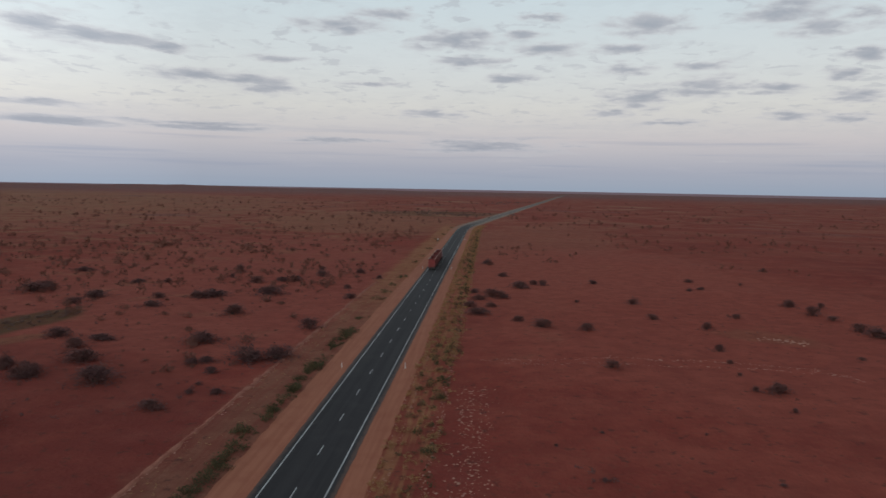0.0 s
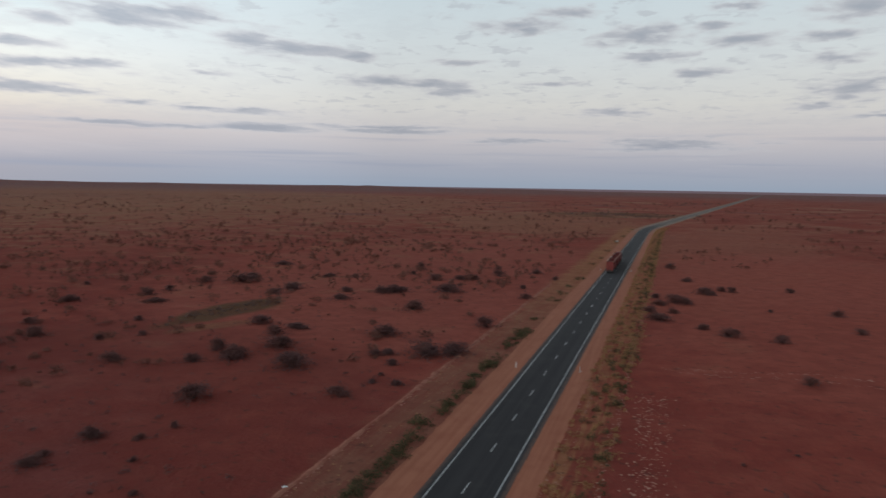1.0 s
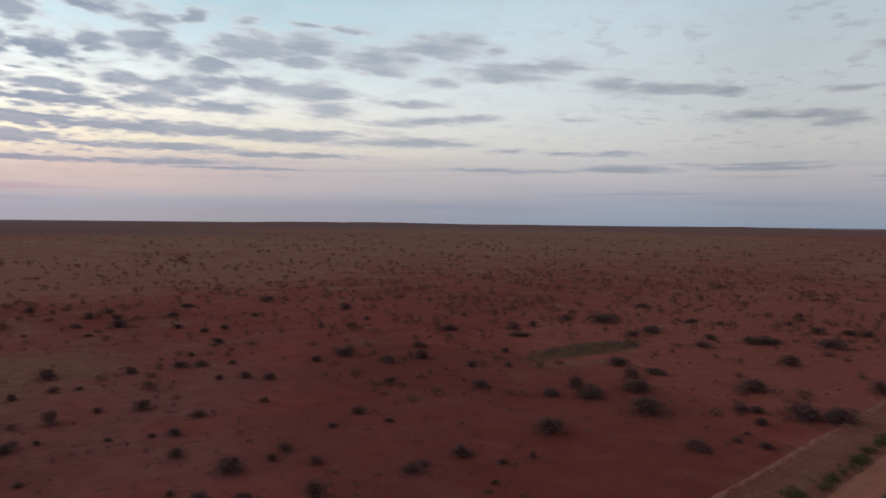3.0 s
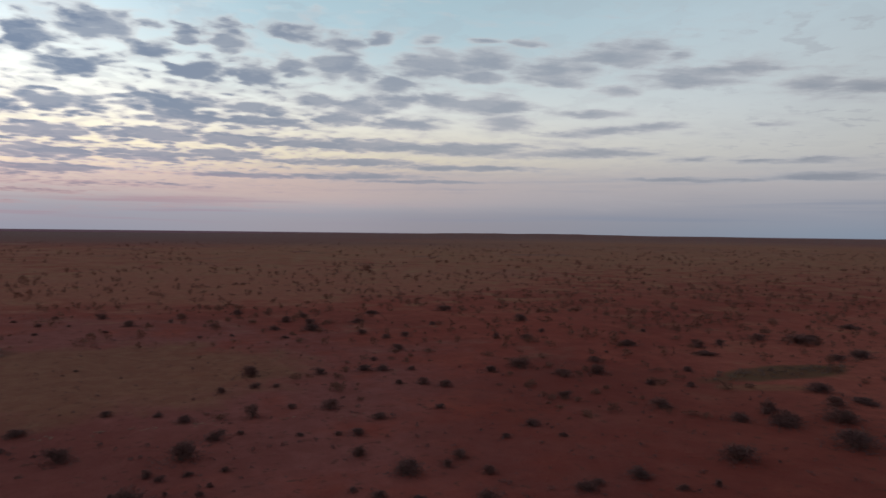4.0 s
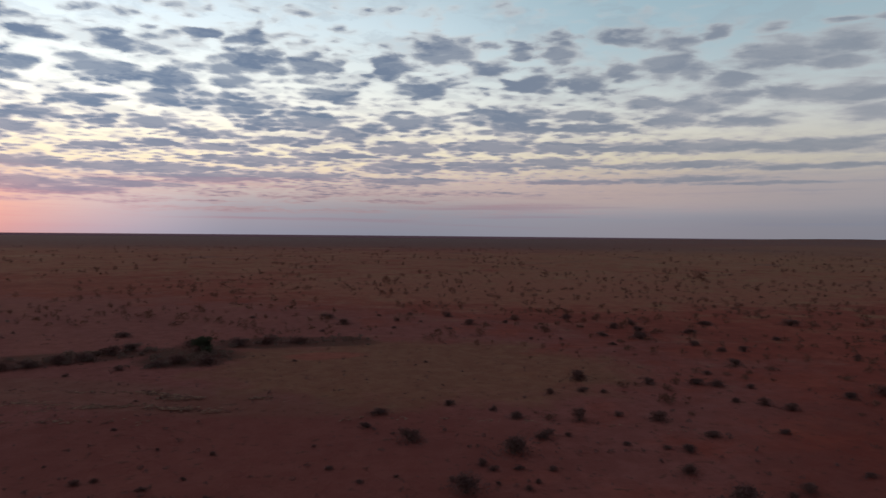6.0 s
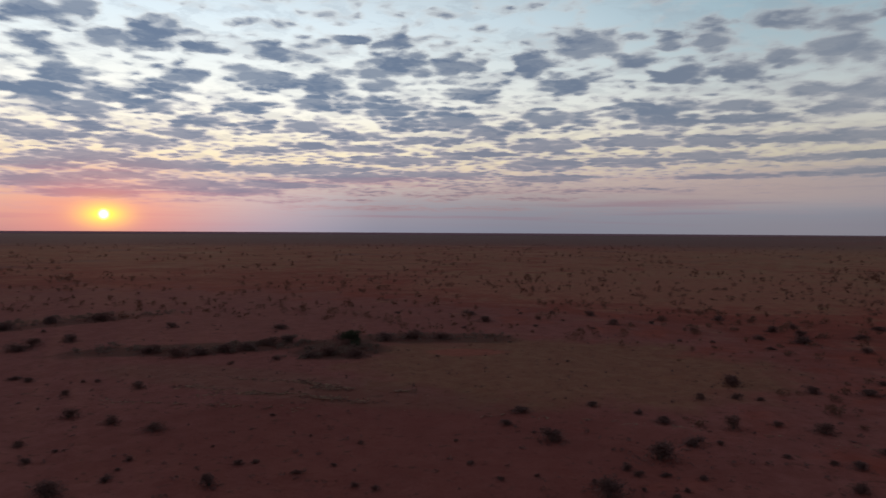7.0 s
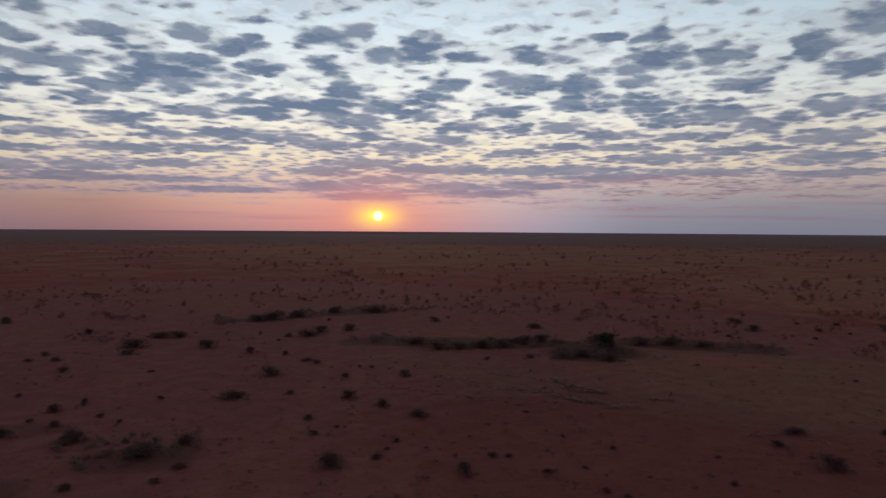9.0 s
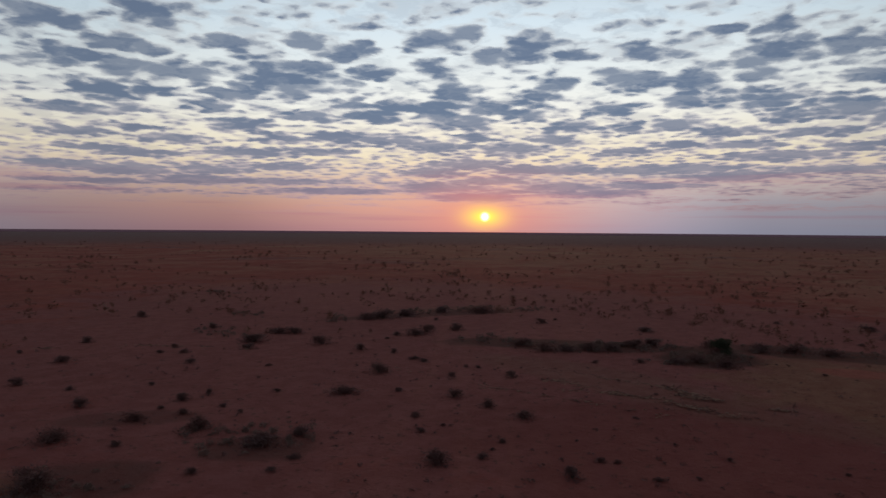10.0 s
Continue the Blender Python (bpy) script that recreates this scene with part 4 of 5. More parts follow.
FAR_SHRUBS = [
    [(239, 416, 2.3), (240, 435, 3.1), (218, 403, 2.2), (248, 497, 3.1), (207, 418, 3.7), (208, 430, 2.6), (189, 433, 5.2), (128, 282, 2.4), (184, 463, 3.2), (164, 434, 3.7), (189, 518, 3.5), (154, 597, 5.9), (20, 286, 4.1), (-41, 368, 4.2), (-48, 348, 2.9), (-40, 283, 3.3), (-51, 270, 3.6), (-79, 310, 7.9), (-89, 313, 6.7), (-137, 367, 6.4), (-109, 290, 5.6), (-140, 350, 6.2), (-138, 333, 7.4), (-135, 318, 7.1), (-139, 314, 4.2), (-113, 256, 2.8), (-132, 284, 6.5), (-118, 255, 4.7), (-180, 339, 6.3), (-130, 237, 4.5), (-180, 298, 4.3), (-165, 230, 4.3)],
    [(-264, 344, 5.7), (-258, 315, 4.7), (-169, 211, 3.2), (-173, 206, 3.2), (-229, 246, 4.5), (-190, 204, 3.3), (-223, 222, 5.8), (-344, 307, 3.8), (-201, 183, 4.6), (-344, 249, 3.5), (-222, 161, 2.8), (-265, 189, 2.7), (-254, 170, 2.6), (-269, 172, 3.8), (-405, 241, 3.5), (-295, 178, 2.9), (-230, 116, 2.7), (-436, 194, 11.9), (-441, 172, 5.9), (-361, 138, 5.2), (-363, 121, 2.6), (-451, 135, 3.1), (-282, 85, 4), (-385, 115, 3), (-452, 121, 3.1), (-520, 123, 4), (-273, 64, 5.3), (-521, 107, 7.1), (-299, 58, 2.9), (-284, 39, 3.2), (-336, 42, 2.9), (-362, 6, 3.1)],
    [(-265, 3, 3.2), (-337, -7, 2.9), (-464, -14, 3.1), (-337, -13, 4), (-339, -26, 2.3), (-266, -29, 2.8), (-301, -41, 3.6), (-269, -46, 5.2), (-303, -60, 5.3), (-501, -106, 6.4), (-272, -65, 3.8), (-341, -82, 2.4), (-472, -113, 4), (-394, -106, 6.2), (-350, -105, 2.5), (-293, -148, 1.7), (-281, -156, 2.2), (-246, -165, 4), (-286, -190, 2.9), (-370, -246, 5.2), (-414, -292, 5.9), (-243, -177, 2.3), (-244, -189, 3.1), (-340, -261, 4.3), (-358, -282, 9.8), (-224, -206, 3.6), (-238, -233, 7.3), (-189, -198, 4.6), (-203, -215, 3), (-394, -407, 4.7), (-172, -272, 5.9), (-180, -292, 4)],
    [(-137, -265, 1.5), (-320, -590, 5.5), (-139, -289, 3.7), (-108, -252, 9.1), (-136, -331, 3.5), (-209, -502, 6.2), (-159, -395, 4.2), (-126, -360, 3.7), (-86, -261, 5), (-105, -310, 3.8)],
]
rng = random.Random(77)
spots = [s for zone in FAR_SHRUBS for s in zone]


def off_road(x, y, gap=19):
    return abs(x - sway(y)) > gap


while len(spots) < 6800:                       # thinning out with distance
    yaw, r = radians(rng.uniform(-34, 166)), 210 * (1700 / 210) ** (rng.random() ** 0.75)
    x, y = EYE[0] - r * math.sin(yaw), EYE[1] + r * math.cos(yaw)
    thin_out = noise.noise((x / 70, y / 70, 4.0)) + 0.4 * noise.noise((x / 25, y / 25, 8.0))
    east = yaw < radians(4)
    if off_road(x, y, 22) and not (east and r < 300) and thin_out > (0.05 if east else (0.1 if yaw > radians(62) else -0.12)):
        spots.append((x, y, (0.7 + 2.8 * rng.random() ** 2) * (1.0 if r < 600 else 1.5)))
scatter("distant_shrubs", spots, far_m, "many distant dry shrubs dotting the red plain", 26, "stuff", "shrubs", tall=0.75, leaf_size=0.13)
spots = []
while len(spots) < 850:                        # broader bushes in loose clumps across the middle distance
    yaw, r = radians(rng.uniform(3, 128)), rng.uniform(190, 560)
    x, y = EYE[0] - r * math.sin(yaw), EYE[1] + r * math.cos(yaw)
    clump = noise.noise((x / 45, y / 45, 21.0)) + 0.6 * noise.noise((x / 15, y / 15, 5.0))
    if off_road(x, y, 24) and clump > (-0.12 if yaw < radians(112) else 0.2):
        spots.append((x, y, (1.3 + 3.4 * rng.random() ** 2.0) * (0.8 + r / 1600)))
scatter("middle_shrubs", spots, far_m, "rounded dark brown shrubs across the middle of the plain", 80, "stuff", "shrubs", tall=0.85, leaf_size=0.085, thin=0.42)
spots = []
while len(spots) < 760:
    yaw, r = radians(rng.uniform(6, 80)), rng.uniform(120, 430)
    x, y = EYE[0] - r * math.sin(yaw), EYE[1] + r * math.cos(yaw)
    if off_road(x, y, 22) and noise.noise((x / 26, y / 26, 12.0)) + 0.5 * noise.noise((x / 7, y / 7, 3.0)) > 0.05:
        spots.append((x, y, 0.9 + 3.2 * rng.random() ** 2.0))
scatter("plain_shrubs", spots, far_m, "scattered reddish-brown dry shrubs on the plain", 120, "stuff", "shrubs", tall=0.46, leaf_size=0.07, thin=0.34)
spots = []
while len(spots) < 2000:
    yaw, r = radians(rng.uniform(-34, 166)), 66 * (300 / 66) ** rng.random()
    x, y = EYE[0] - r * math.sin(yaw), EYE[1] + r * math.cos(yaw)
    if off_road(x, y) and noise.noise((x / 30, y / 30, 2.0)) > -0.2 + (0.6 if x > 15 else 0):
        spots.append((x, y, 0.3 + 0.9 * rng.random() ** 2.2))
scatter("low_scrub", spots, shrub_m, "sparse knee-high dry scrub and dead tufts", 34, "stuff", "scrub", leaf_size=0.1)
# roadside growth: green-grey bushes on one side, straw tufts on the other
spots = []
while len(spots) < 620:
    y = 30 + 560 * rng.random() ** 1.6
    if noise.noise((y / 7, 1.0, 6.0)) > (-0.35 if y < 150 else 0.25):
        spots.append((sway(y) + rng.gauss(-10.2, 0.7), y, 0.5 + 1.9 * rng.random() ** 1.6))
scatter("verge_bushes", spots, green_m, "low olive-green roadside bushes along the shoulder", 90, "stuff", "bushes", leaf_size=0.055)
spots = []
while len(spots) < 6000:
    y = 30 + 560 * rng.random() ** 1.4
    at, wide = rng.choice(((7.9, 0.3), (8.1, 0.45), (9.3, 0.3), (10.6, 0.25), (12.4, 0.4), (13.2, 0.3), (11.7, 0.25), (13.6, 0.6)))
    x = sway(y) + at + rng.gauss(0, wide)
    if noise.noise((x / 2, y / 3, 3.0)) > (0.12 if y < 125 else -0.15):
        spots.append((x, y, rng.uniform(0.35, 1.0)))
for _ in range(900):
    y = 30 + 500 * rng.random() ** 1.4
    spots.append((sway(y) - rng.uniform(11.5, 17.0), y, rng.uniform(0.2, 0.5)))
scatter("verge_grass", spots, straw_m, "dry straw-coloured grass tufts in rows on the verge", 26, "stuff", "grass", tall=0.6, leaf_size=0.12, thin=0.34)
spots = []
while len(spots) < 700:
    y = 40 + 500 * rng.random() ** 1.3
    spots.append((sway(y) + (rng.gauss(12.4, 0.8) if rng.random() < 0.7 else rng.uniform(8.6, 11.5)), y, 0.4 + 1.7 * rng.random() ** 2.2))
scatter("verge_saltbush", spots, green_m, "grey-green saltbush clumps along the verge", 90, "stuff", "bushes", leaf_size=0.055)


# thickets along the washes
spots = []
for (x0, y0), (x1, y1), count, spread, low, high in (
        ((-148, -117), (-152, -86), 50, 3.4, 0.8, 3.0), ((-150, -88), (-168, -68), 70, 3.6, 0.9, 3.6), ((-152, -62), (-164, -46), 60, 5.0, 1.0, 3.6),
        ((-186, -50), (-188, -14), 80, 5.0, 0.5, 2.4), ((-150, -174), (-207, -166), 60, 4.2, 0.9, 3.4), ((-207, -166), (-224, -138), 40, 3.4, 0.8, 3.0),
        ((-112, -192), (-104, -166), 26, 4.5, 0.8, 3.2), ((-140, -218), (-141, -205), 16, 3.0, 1.0, 3.4), ((-185, -304), (-184, -284), 16, 4.5, 1.5, 4.5),
        ((-86, 129), (-79, 164), 110, 2.8, 0.4, 2.0), ((-105, 870), (22, 800), 180, 28, 1.4, 5.0), ((14, 1354), (91, 1645), 110, 24, 1.2, 4.8),
        ((-38, -86), (-54, -84), 46, 3.2, 0.7, 2.6), ((-40, -97), (-46, -90), 20, 2.4, 0.7, 2.4), ((-13, -90), (-21, -86), 40, 3.0, 0.6, 2.4)):
    for _ in range(count):
        f = rng.random()
        spots.append((x0 + (x1 - x0) * f + rng.gauss(0, spread), y0 + (y1 - y0) * f + rng.gauss(0, spread), low + (high - low) * rng.random() ** 1.6))
scatter("wash_thicket", spots, thicket_m, "dense dark thicket along a shallow dry wash", 120, "stuff", "thicket", tall=0.48, leaf_size=0.07, thin=0.35)


def make_tree():
    """A small spreading desert tree with several trunks."""
    rng = random.Random(9)
    x, y = TREE
    base = new("desert_tree")
    base.matrix_basis = pose(x, y, land(x, y))
    tv, tf, lumps = [], [], []
    for q in range(9):
        a, d = rng.uniform(0, 6.28), rng.uniform(0.4, 3.2)
        top = (d * math.cos(a), d * math.sin(a), rng.uniform(2.4, 4.0) - 0.45 * d)
        mid = (top[0] * 0.35, top[1] * 0.35, top[2] * 0.5)
        limb(tv, tf, (rng.uniform(-0.3, 0.3), rng.uniform(-0.3, 0.3), -0.2), mid, 0.16, 0.10, 6)
        limb(tv, tf, mid, top, 0.10, 0.04, 5)
        for _ in range(3):
            e = (top[0] + rng.uniform(-1, 1), top[1] + rng.uniform(-1, 1), top[2] + rng.uniform(0.0, 0.8))
            limb(tv, tf, top, e, 0.04, 0.012, 4)
            lumps.append((e, (0.95, 0.95, 0.75)))
    mesh_object("trunk", tv, tf, wood_m, base)
    lv, lf = leaf_cloud(rng, lumps, 6500, 0.13, 0.45)
    mesh_object("crown", lv, lf, tree_m, base)
    return tagged(base, "dark spreading desert tree above low scrub", "tree")


TREE = (-164.5, -52.0)
make_tree()


# ---- stones ----
def stones(name, spots, mat, label, flat=0.5):
    """Rough broken stones joined into one: each spot is x, y, size."""
    rng = random.Random(3)
    box = np.array([(-1, -1, -0.6), (1, -1, -0.6), (1, 1, -0.6), (-1, 1, -0.6), (-0.7, -0.8, 0.8), (0.8, -0.6, 1.0), (0.6, 0.8, 0.7), (-0.8, 0.6, 0.9)])
    quads = np.array([(0, 1, 5, 4), (1, 2, 6, 5), (2, 3, 7, 6), (3, 0, 4, 7), (4, 5, 6, 7)])
    allv, allf = [], []
    for q, (x, y, s) in enumerate(spots):
        v = box * (1 + 0.35 * np.array([[rng.uniform(-1, 1) for _ in range(3)] for _ in range(8)]))
        a = rng.uniform(0, 6.28)
        c, d = math.cos(a), math.sin(a)
        kx, ky = s * rng.uniform(0.7, 1.5) / 2, s / 2
        p = np.empty_like(v)
        p[:, 0], p[:, 1] = x + v[:, 0] * kx * c - v[:, 1] * ky * d, y + v[:, 0] * kx * d + v[:, 1] * ky * c
        p[:, 2] = max(land(x, y), -0.06 if off_road(x, y, 17) else 0.0) + v[:, 2] * s * flat / 2
        allv.append(p)
        allf.append(quads + 8 * q)
    return tagged(mesh_object(name, np.concatenate(allv).tolist(), np.concatenate(allf).tolist(), mat), label, "stones", kind="stuff")


spots = [(rng.gauss(17.6, 1.4), 66 + 44 * rng.random(), 0.07 + 0.22 * rng.random() ** 1.8) for _ in range(420)]
spots += [(sway(y) - 16.9 + rng.gauss(0, 0.3), y, rng.uniform(0.08, 0.28)) for y in [25 + 150 * rng.random() for _ in range(300)]]
spots += [(sway(y) + rng.choice((7.7, 8.8, 12.9, 13.4, 13.5)) + rng.gauss(0, 0.16), y, rng.uniform(0.08, 0.25)) for y in [30 + 170 * rng.random() for _ in range(700)]]
stones("pale_gravel", spots, pebble_m, "scattered pale pink stones along the graded verge")


def trail(points, count, spread, low, high):
    out = []
    for _ in range(count):
        i = rng.randrange(len(points) - 1)
        f = rng.random()
        (ax_, ay_), (bx_, by_) = points[i], points[i + 1]
        x, y = ax_ + (bx_ - ax_) * f, ay_ + (by_ - ay_) * f
        wobble = 2.0 * noise.noise((x / 9, y / 9, 7.0))
        out.append((x + wobble + rng.gauss(0, spread), y + wobble + rng.gauss(0, spread), rng.uniform(low, high)))
    return out


spots = trail([(18, 127), (39, 131), (60, 131), (78, 129), (82, 119)], 260, 0.5, 0.07, 0.24)
spots += trail([(20, 124), (40, 127), (62, 127), (78, 126)], 150, 0.45, 0.07, 0.22) + trail([(80, 155), (86, 150)], 50, 1.2, 0.15, 0.5)
stones("track_stones", spots, pebble_m, "line of pale stones along an old wheel track")
LEDGES = ([(-102, -118), (-97.5, -84), (-101, -69), (-99, -52), (-100.7, -13), (-99, 12), (-97, 24), (-92, 48)],
          [(-122, -82), (-120, -62), (-121, -50), (-117, -42), (-114, -20)], [(-98, -78), (-105, -65), (-115, -46), (-116, -22)],
          [(-60, -193), (-85, -171), (-96, -150)], [(-110, -72), (-110, -50), (-106, -30)])
spots, tufts = [], []
for line in LEDGES:
    spots += [q for q in trail(line, 520, 0.9, 0.12, 0.48) if noise.noise((q[0] / 3.5, q[1] / 3.5, 2.5)) > 0.03]
    tufts += [q for q in trail(line, 120, 1.2, 0.3, 1.1) if noise.noise((q[0] / 5, q[1] / 5, 9.5)) > 0.1]
# added dark tufts, standing in for the shaded undercut of the ledges
scatter("ledge_scrub", tufts, shrub_m, "low dark tufts added as shade under the stone ledges", 40, "stuff", "scrub", tall=0.4, leaf_size=0.09, thin=0.4)
stones("rock_ledges", spots, ledge_m, "broken low stone ledges weathering out of the soil", 0.35)


# ---- roadside furniture ----
post_m = plain_material("white_post_paint", (0.78, 0.77, 0.74), (0.62, 0.60, 0.56), 4.0, 0.6)
red_glass = plain_material("red_reflector", (0.45, 0.03, 0.02), (0.38, 0.03, 0.02), 8.0, 0.3)
steel_m = plain_material("galvanised_steel", (0.45, 0.46, 0.48), (0.36, 0.37, 0.38), 5.0, 0.45, metal=0.9)
sign_m = plain_material("sign_face", (0.72, 0.72, 0.70), (0.62, 0.62, 0.60), 3.0, 0.5)


def box(sx, sy, sz, bevel=0.0, at=(0, 0, 0)):
    bm = bmesh.new()
    bmesh.ops.create_cube(bm, size=1.0)
    bmesh.ops.transform(bm, matrix=Matrix.Translation(at) @ Matrix.Diagonal((sx, sy, sz, 1)), verts=bm.verts)
    if bevel:
        bmesh.ops.bevel(bm, geom=bm.edges[:], offset=bevel, segments=2, affect="EDGES")
    return bm


def part(name, bm, mat, parent, label=""):
    me = bpy.data.meshes.new(name)
    bm.to_mesh(me)
    bm.free()
    me.materials.append(mat)
    ob = new(name, me)
    ob.parent = parent
    return tagged(ob, label)


def cylinder(r, depth, at=(0, 0, 0), axis="z", sides=20, bevel=0.0):
    bm = bmesh.new()
    bmesh.ops.create_cone(bm, cap_ends=True, segments=sides, radius1=r, radius2=r, depth=depth)
    turn = {"z": Matrix.Identity(4), "x": Matrix.Rotation(math.pi / 2, 4, "Y"), "y": Matrix.Rotation(math.pi / 2, 4, "X")}[axis]
    if bevel:
        bmesh.ops.bevel(bm, geom=[e for e in bm.edges if len(e.link_faces) == 2 and e.calc_face_angle() > 1.0], offset=bevel, segments=2, affect="EDGES")
    bmesh.ops.transform(bm, matrix=Matrix.Translation(at) @ turn, verts=bm.verts)
    return bm


guide = new("guide_post")
part("post", box(0.12, 0.035, 1.15, 0.01, (0, 0, 0.47)), post_m, guide)
part("reflector", box(0.05, 0.012, 0.12, 0.003, (0, -0.0225, 0.85)), red_glass, guide, "red plastic reflector")
guide.matrix_basis = pose(-5.5, 118.3, 0.03, 0, 3, 0)
tagged(guide, "slim white roadside guide post with red reflector", "guide post", "guide posts along the road")
for x, y in ((5.5, 118.9), (-5.5, 268), (5.5, 268.5), (-5.5, 418), (5.5, 418.5)):
    copy_thing(guide, pose(x + sway(y), y, 0.03, 0, -2, 0))
sign = new("road_sign")
part("post", cylinder(0.04, 2.6, (0, 0, 1.1)), steel_m, sign)
part("panel", box(0.75, 0.012, 0.75, 0.004, (0, -0.05, 2.0)), sign_m, sign, "plain white sign panel")
sign.matrix_basis = pose(-9.2, 400, 0.0)
tagged(sign, "small white road sign on a steel post", "road sign")
litter_bm = bmesh.new()
bmesh.ops.create_icosphere(litter_bm, subdivisions=2, radius=0.28)
for v in litter_bm.verts:
    v.co = Vector((v.co.x * 1.3, v.co.y * 0.8, v.co.z * 0.5)) * (1 + 0.35 * noise.noise(v.co * 6))
stone_me = bpy.data.meshes.new("white_stone")
litter_bm.to_mesh(stone_me)
litter_bm.free()
stone_me.materials.append(post_m)
white_stone = tagged(new("white_stone", stone_me), "single chalk-white stone beside the verge", "stone")
white_stone.matrix_basis = pose(-17.6, 62.0, 0.04)


# ---- road train ----
red_m = plain_material("red_truck_paint", (0.20, 0.028, 0.026), (0.15, 0.024, 0.022), 0.6, 0.45, 0.5)
rim_m = plain_material("dusty_top_rail", (0.50, 0.36, 0.27), (0.42, 0.28, 0.21), 1.5, 0.7)
inner_m = plain_material("dark_tub_lining", (0.10, 0.055, 0.045), (0.07, 0.04, 0.035), 1.0, 0.9)
tyre_m = plain_material("tyre_rubber", (0.03, 0.03, 0.03), (0.045, 0.04, 0.036), 3.0, 0.85)
frame_m = plain_material("chassis_steel", (0.05, 0.045, 0.045), (0.08, 0.06, 0.05), 2.0, 0.6)
glass_m = plain_material("dark_cab_glass", (0.02, 0.022, 0.025), (0.03, 0.03, 0.03), 2.0, 0.1, 0.6)
lamp_m = plain_material("lamp_lens", (0.40, 0.03, 0.02), (0.30, 0.02, 0.02), 5.0, 0.3)


def wheel(parent, x, y):
    tyre = part("tyre", cylinder(0.52, 0.55, (x, y, 0.52), "x", 24, 0.06), tyre_m, parent)
    part("rim", cylinder(0.28, 0.57, (x, y, 0.52), "x", 16, 0.02), steel_m, tyre, "steel wheel rim")


def tub(length, high):
    """An open-topped tipper body with walls of real thickness and side ribs."""
    bm = bmesh.new()
    w, t = 1.25, 0.07
    low, top = 1.25, high
    def slab(sx, sy, sz, at):
        bmesh.ops.create_cube(bm, size=1.0, matrix=Matrix.Translation(at) @ Matrix.Diagonal((sx, sy, sz, 1)))
    mid = (low + top) / 2
    slab(2 * w, length, 0.08, (0, 0, low))
    for sx in (-1, 1):
        slab(t, length, top - low, (sx * (w - t / 2), 0, mid))
        for q in range(9):
            slab(0.07, 0.1, top - low - 0.1, (sx * (w + 0.032), -length / 2 + 0.35 + q * (length - 0.7) / 8, mid))
    for sy in (-1, 1):
        slab(2 * w - 2 * t, t, top - low, (0, sy * (length / 2 - t / 2), mid))
    return bm


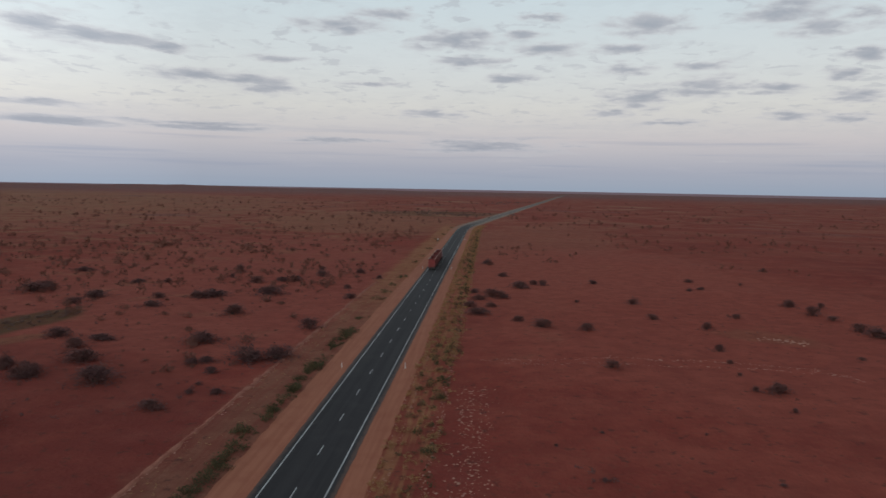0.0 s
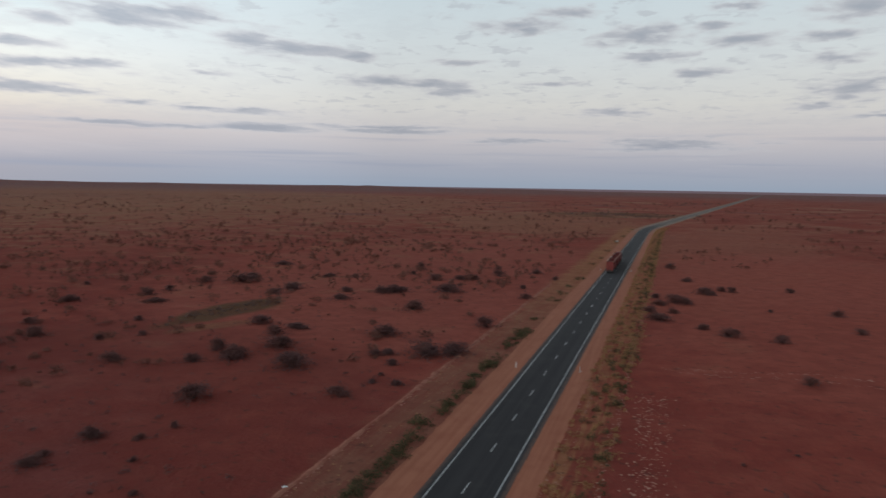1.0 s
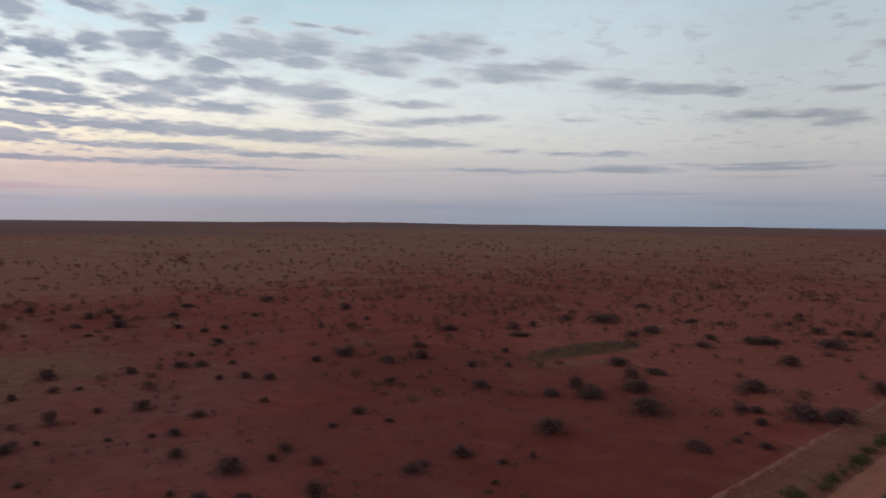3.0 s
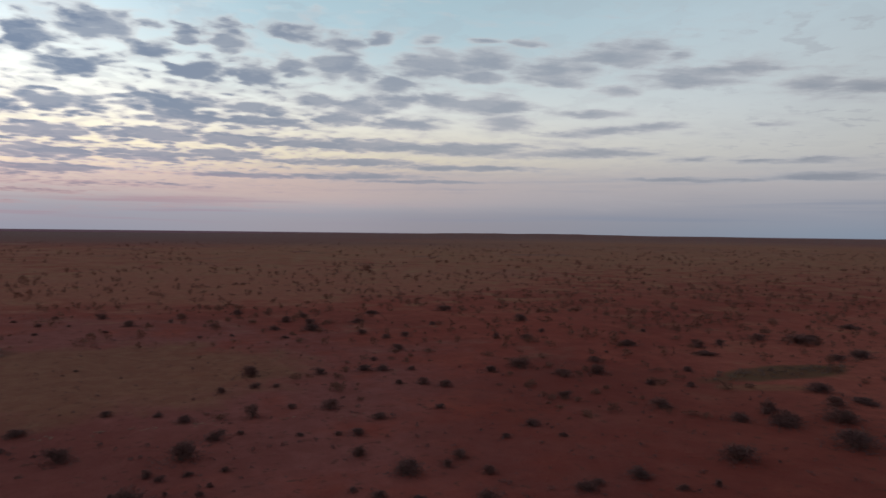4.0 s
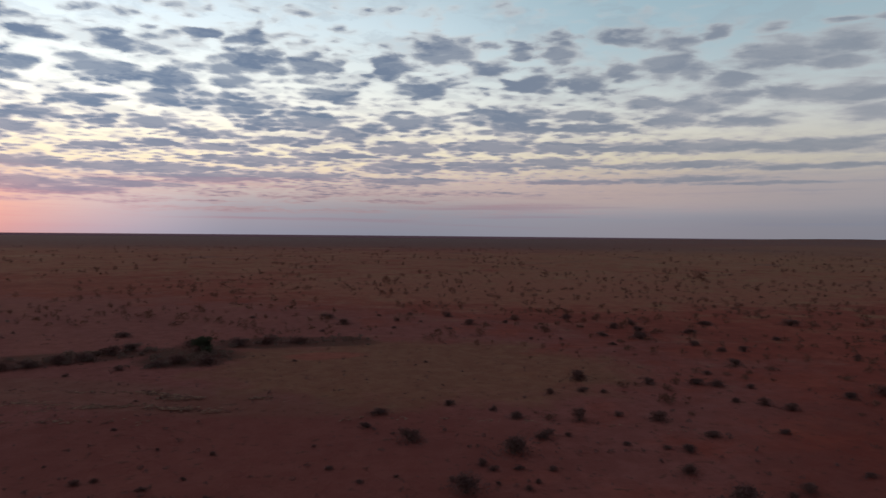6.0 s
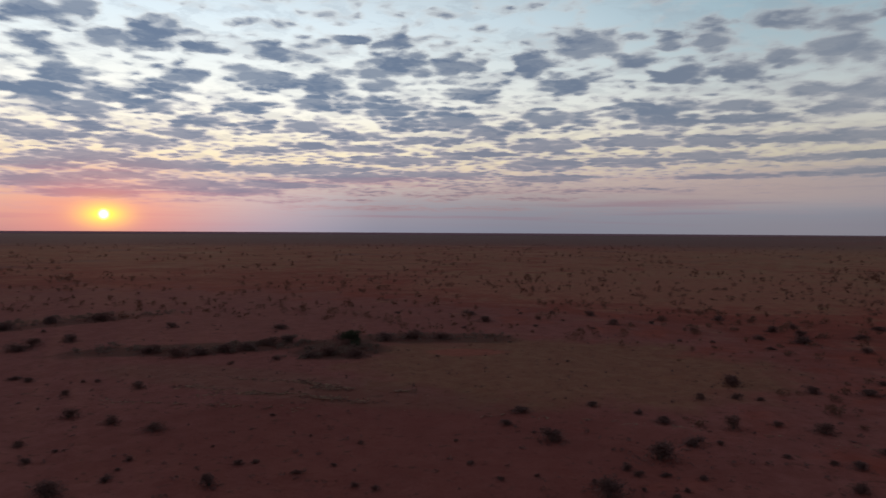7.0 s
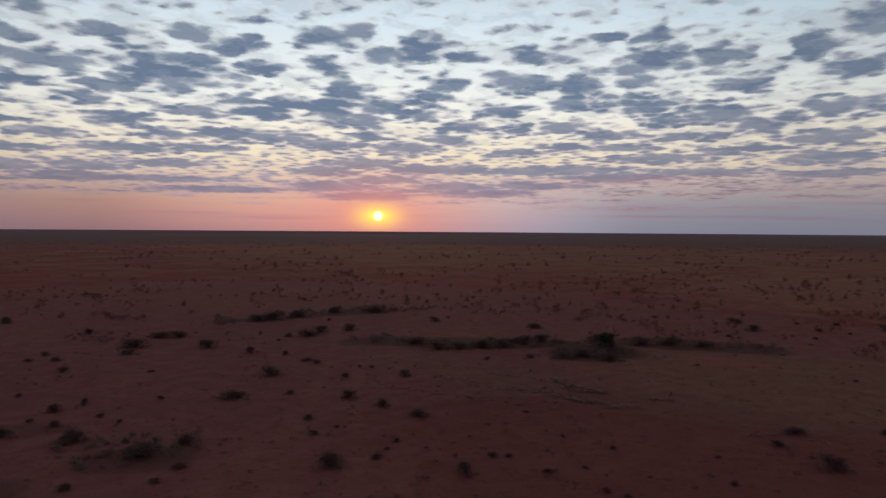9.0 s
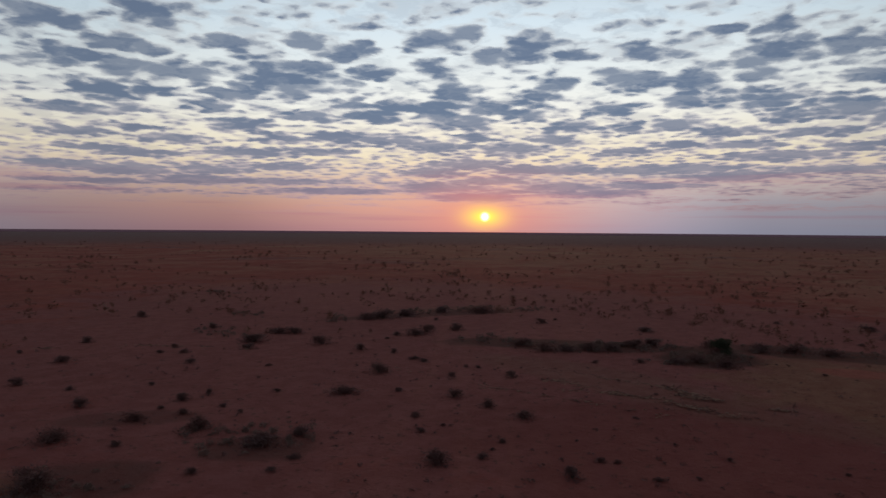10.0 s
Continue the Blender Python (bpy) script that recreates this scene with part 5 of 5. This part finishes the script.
def trailer(parent, y, length, high):
    body = part("trailer", tub(length, high), red_m, parent)
    body.matrix_basis = pose(0, y, 0)
    top = bmesh.new()
    for sx in (-1, 1):
        bmesh.ops.create_cube(top, size=1.0, matrix=Matrix.Translation((sx * 1.23, 0, high + 0.04)) @ Matrix.Diagonal((0.17, length + 0.06, 0.09, 1)))
    ends = bmesh.new()
    for sy in (-1, 1):
        bmesh.ops.create_cube(ends, size=1.0, matrix=Matrix.Translation((0, sy * (length / 2 - 0.04), high + 0.043)) @ Matrix.Diagonal((2.33, 0.12, 0.09, 1)))
    part("top_rail", top, rim_m, body, "dusty pale top rail")
    part("end_rail", ends, red_m, body)
    part("load", box(2.34, length - 0.2, 0.2, 0.0, (0, 0, high - 1.1)), inner_m, body, "dark load bed")
    part("chassis", box(0.9, length - 0.6, 0.32, 0.02, (0, 0, 1.02)), frame_m, body)
    for sx in (-0.98, 0.98):
        for q in range(3):
            wheel(parent, sx, y - length / 2 + 1.3 + 1.28 * q)
    for sx in (-0.95, 0.95):
        part("tail_lamp", box(0.35, 0.05, 0.14, 0.01, (sx, -length / 2 - 0.03, 1.1)), lamp_m, body, "red tail lamp")
    part("mudguard", box(2.4, 0.05, 0.5, 0.01, (0, -length / 2 + 0.1, 0.75)), frame_m, body)


def road_train():
    base = new("road_train")
    y = 0.0
    for length, high in ((12.2, 4.15), (12.2, 4.15), (11.6, 4.15)):
        trailer(base, y + length / 2, length, high)
        y += length + 1.4
        part("drawbar", box(0.25, 1.8, 0.2, 0.02, (0, y - 0.7, 0.95)), frame_m, base)
    y -= 0.2
    cab = bmesh.new()
    bmesh.ops.create_cube(cab, size=1.0, matrix=Matrix.Translation((0, y + 2.6, 2.3)) @ Matrix.Diagonal((2.45, 2.6, 2.7, 1)))
    bmesh.ops.create_cube(cab, size=1.0, matrix=Matrix.Translation((0, y + 4.9, 1.65)) @ Matrix.Diagonal((1.9, 2.1, 1.3, 1)))
    bmesh.ops.create_cube(cab, size=1.0, matrix=Matrix.Translation((0, y + 2.3, 3.85)) @ Matrix.Diagonal((2.3, 1.8, 0.6, 1)))
    bmesh.ops.bevel(cab, geom=cab.edges[:], offset=0.12, segments=2, affect="EDGES")
    body = part("cab", cab, red_m, base)
    part("windscreen", box(2.1, 0.04, 0.8, 0.01, (0, y + 3.91, 2.9)), glass_m, body, "dark tinted windscreen")
    for sx in (-1.235, 1.235):
        part("side_window", box(0.03, 0.9, 0.7, 0.01, (sx, y + 3.2, 2.9)), glass_m, body)
        part("exhaust_stack", cylinder(0.09, 3.2, (sx * 0.93, y + 1.1, 2.7), "z", 14), steel_m, body, "chrome exhaust stack")
        part("mirror", box(0.08, 0.1, 0.6, 0.02, (sx * 1.12, y + 3.7, 2.7)), frame_m, body)
    part("bull_bar", box(2.3, 0.2, 0.9, 0.06, (0, y + 6.1, 0.95)), steel_m, body, "steel bull bar")
    part("chassis", box(0.9, 7.0, 0.35, 0.02, (0, y + 2.6, 0.95)), frame_m, base)
    for sx in (-0.98, 0.98):
        for at in (-0.4, 0.95, 5.0):
            wheel(base, sx, y + at)
    base.matrix_basis = pose(-1.75, 264.0, 0.072)
    return tagged(base, "long red road train with open-topped tipper trailers driving away", "truck")


road_train()
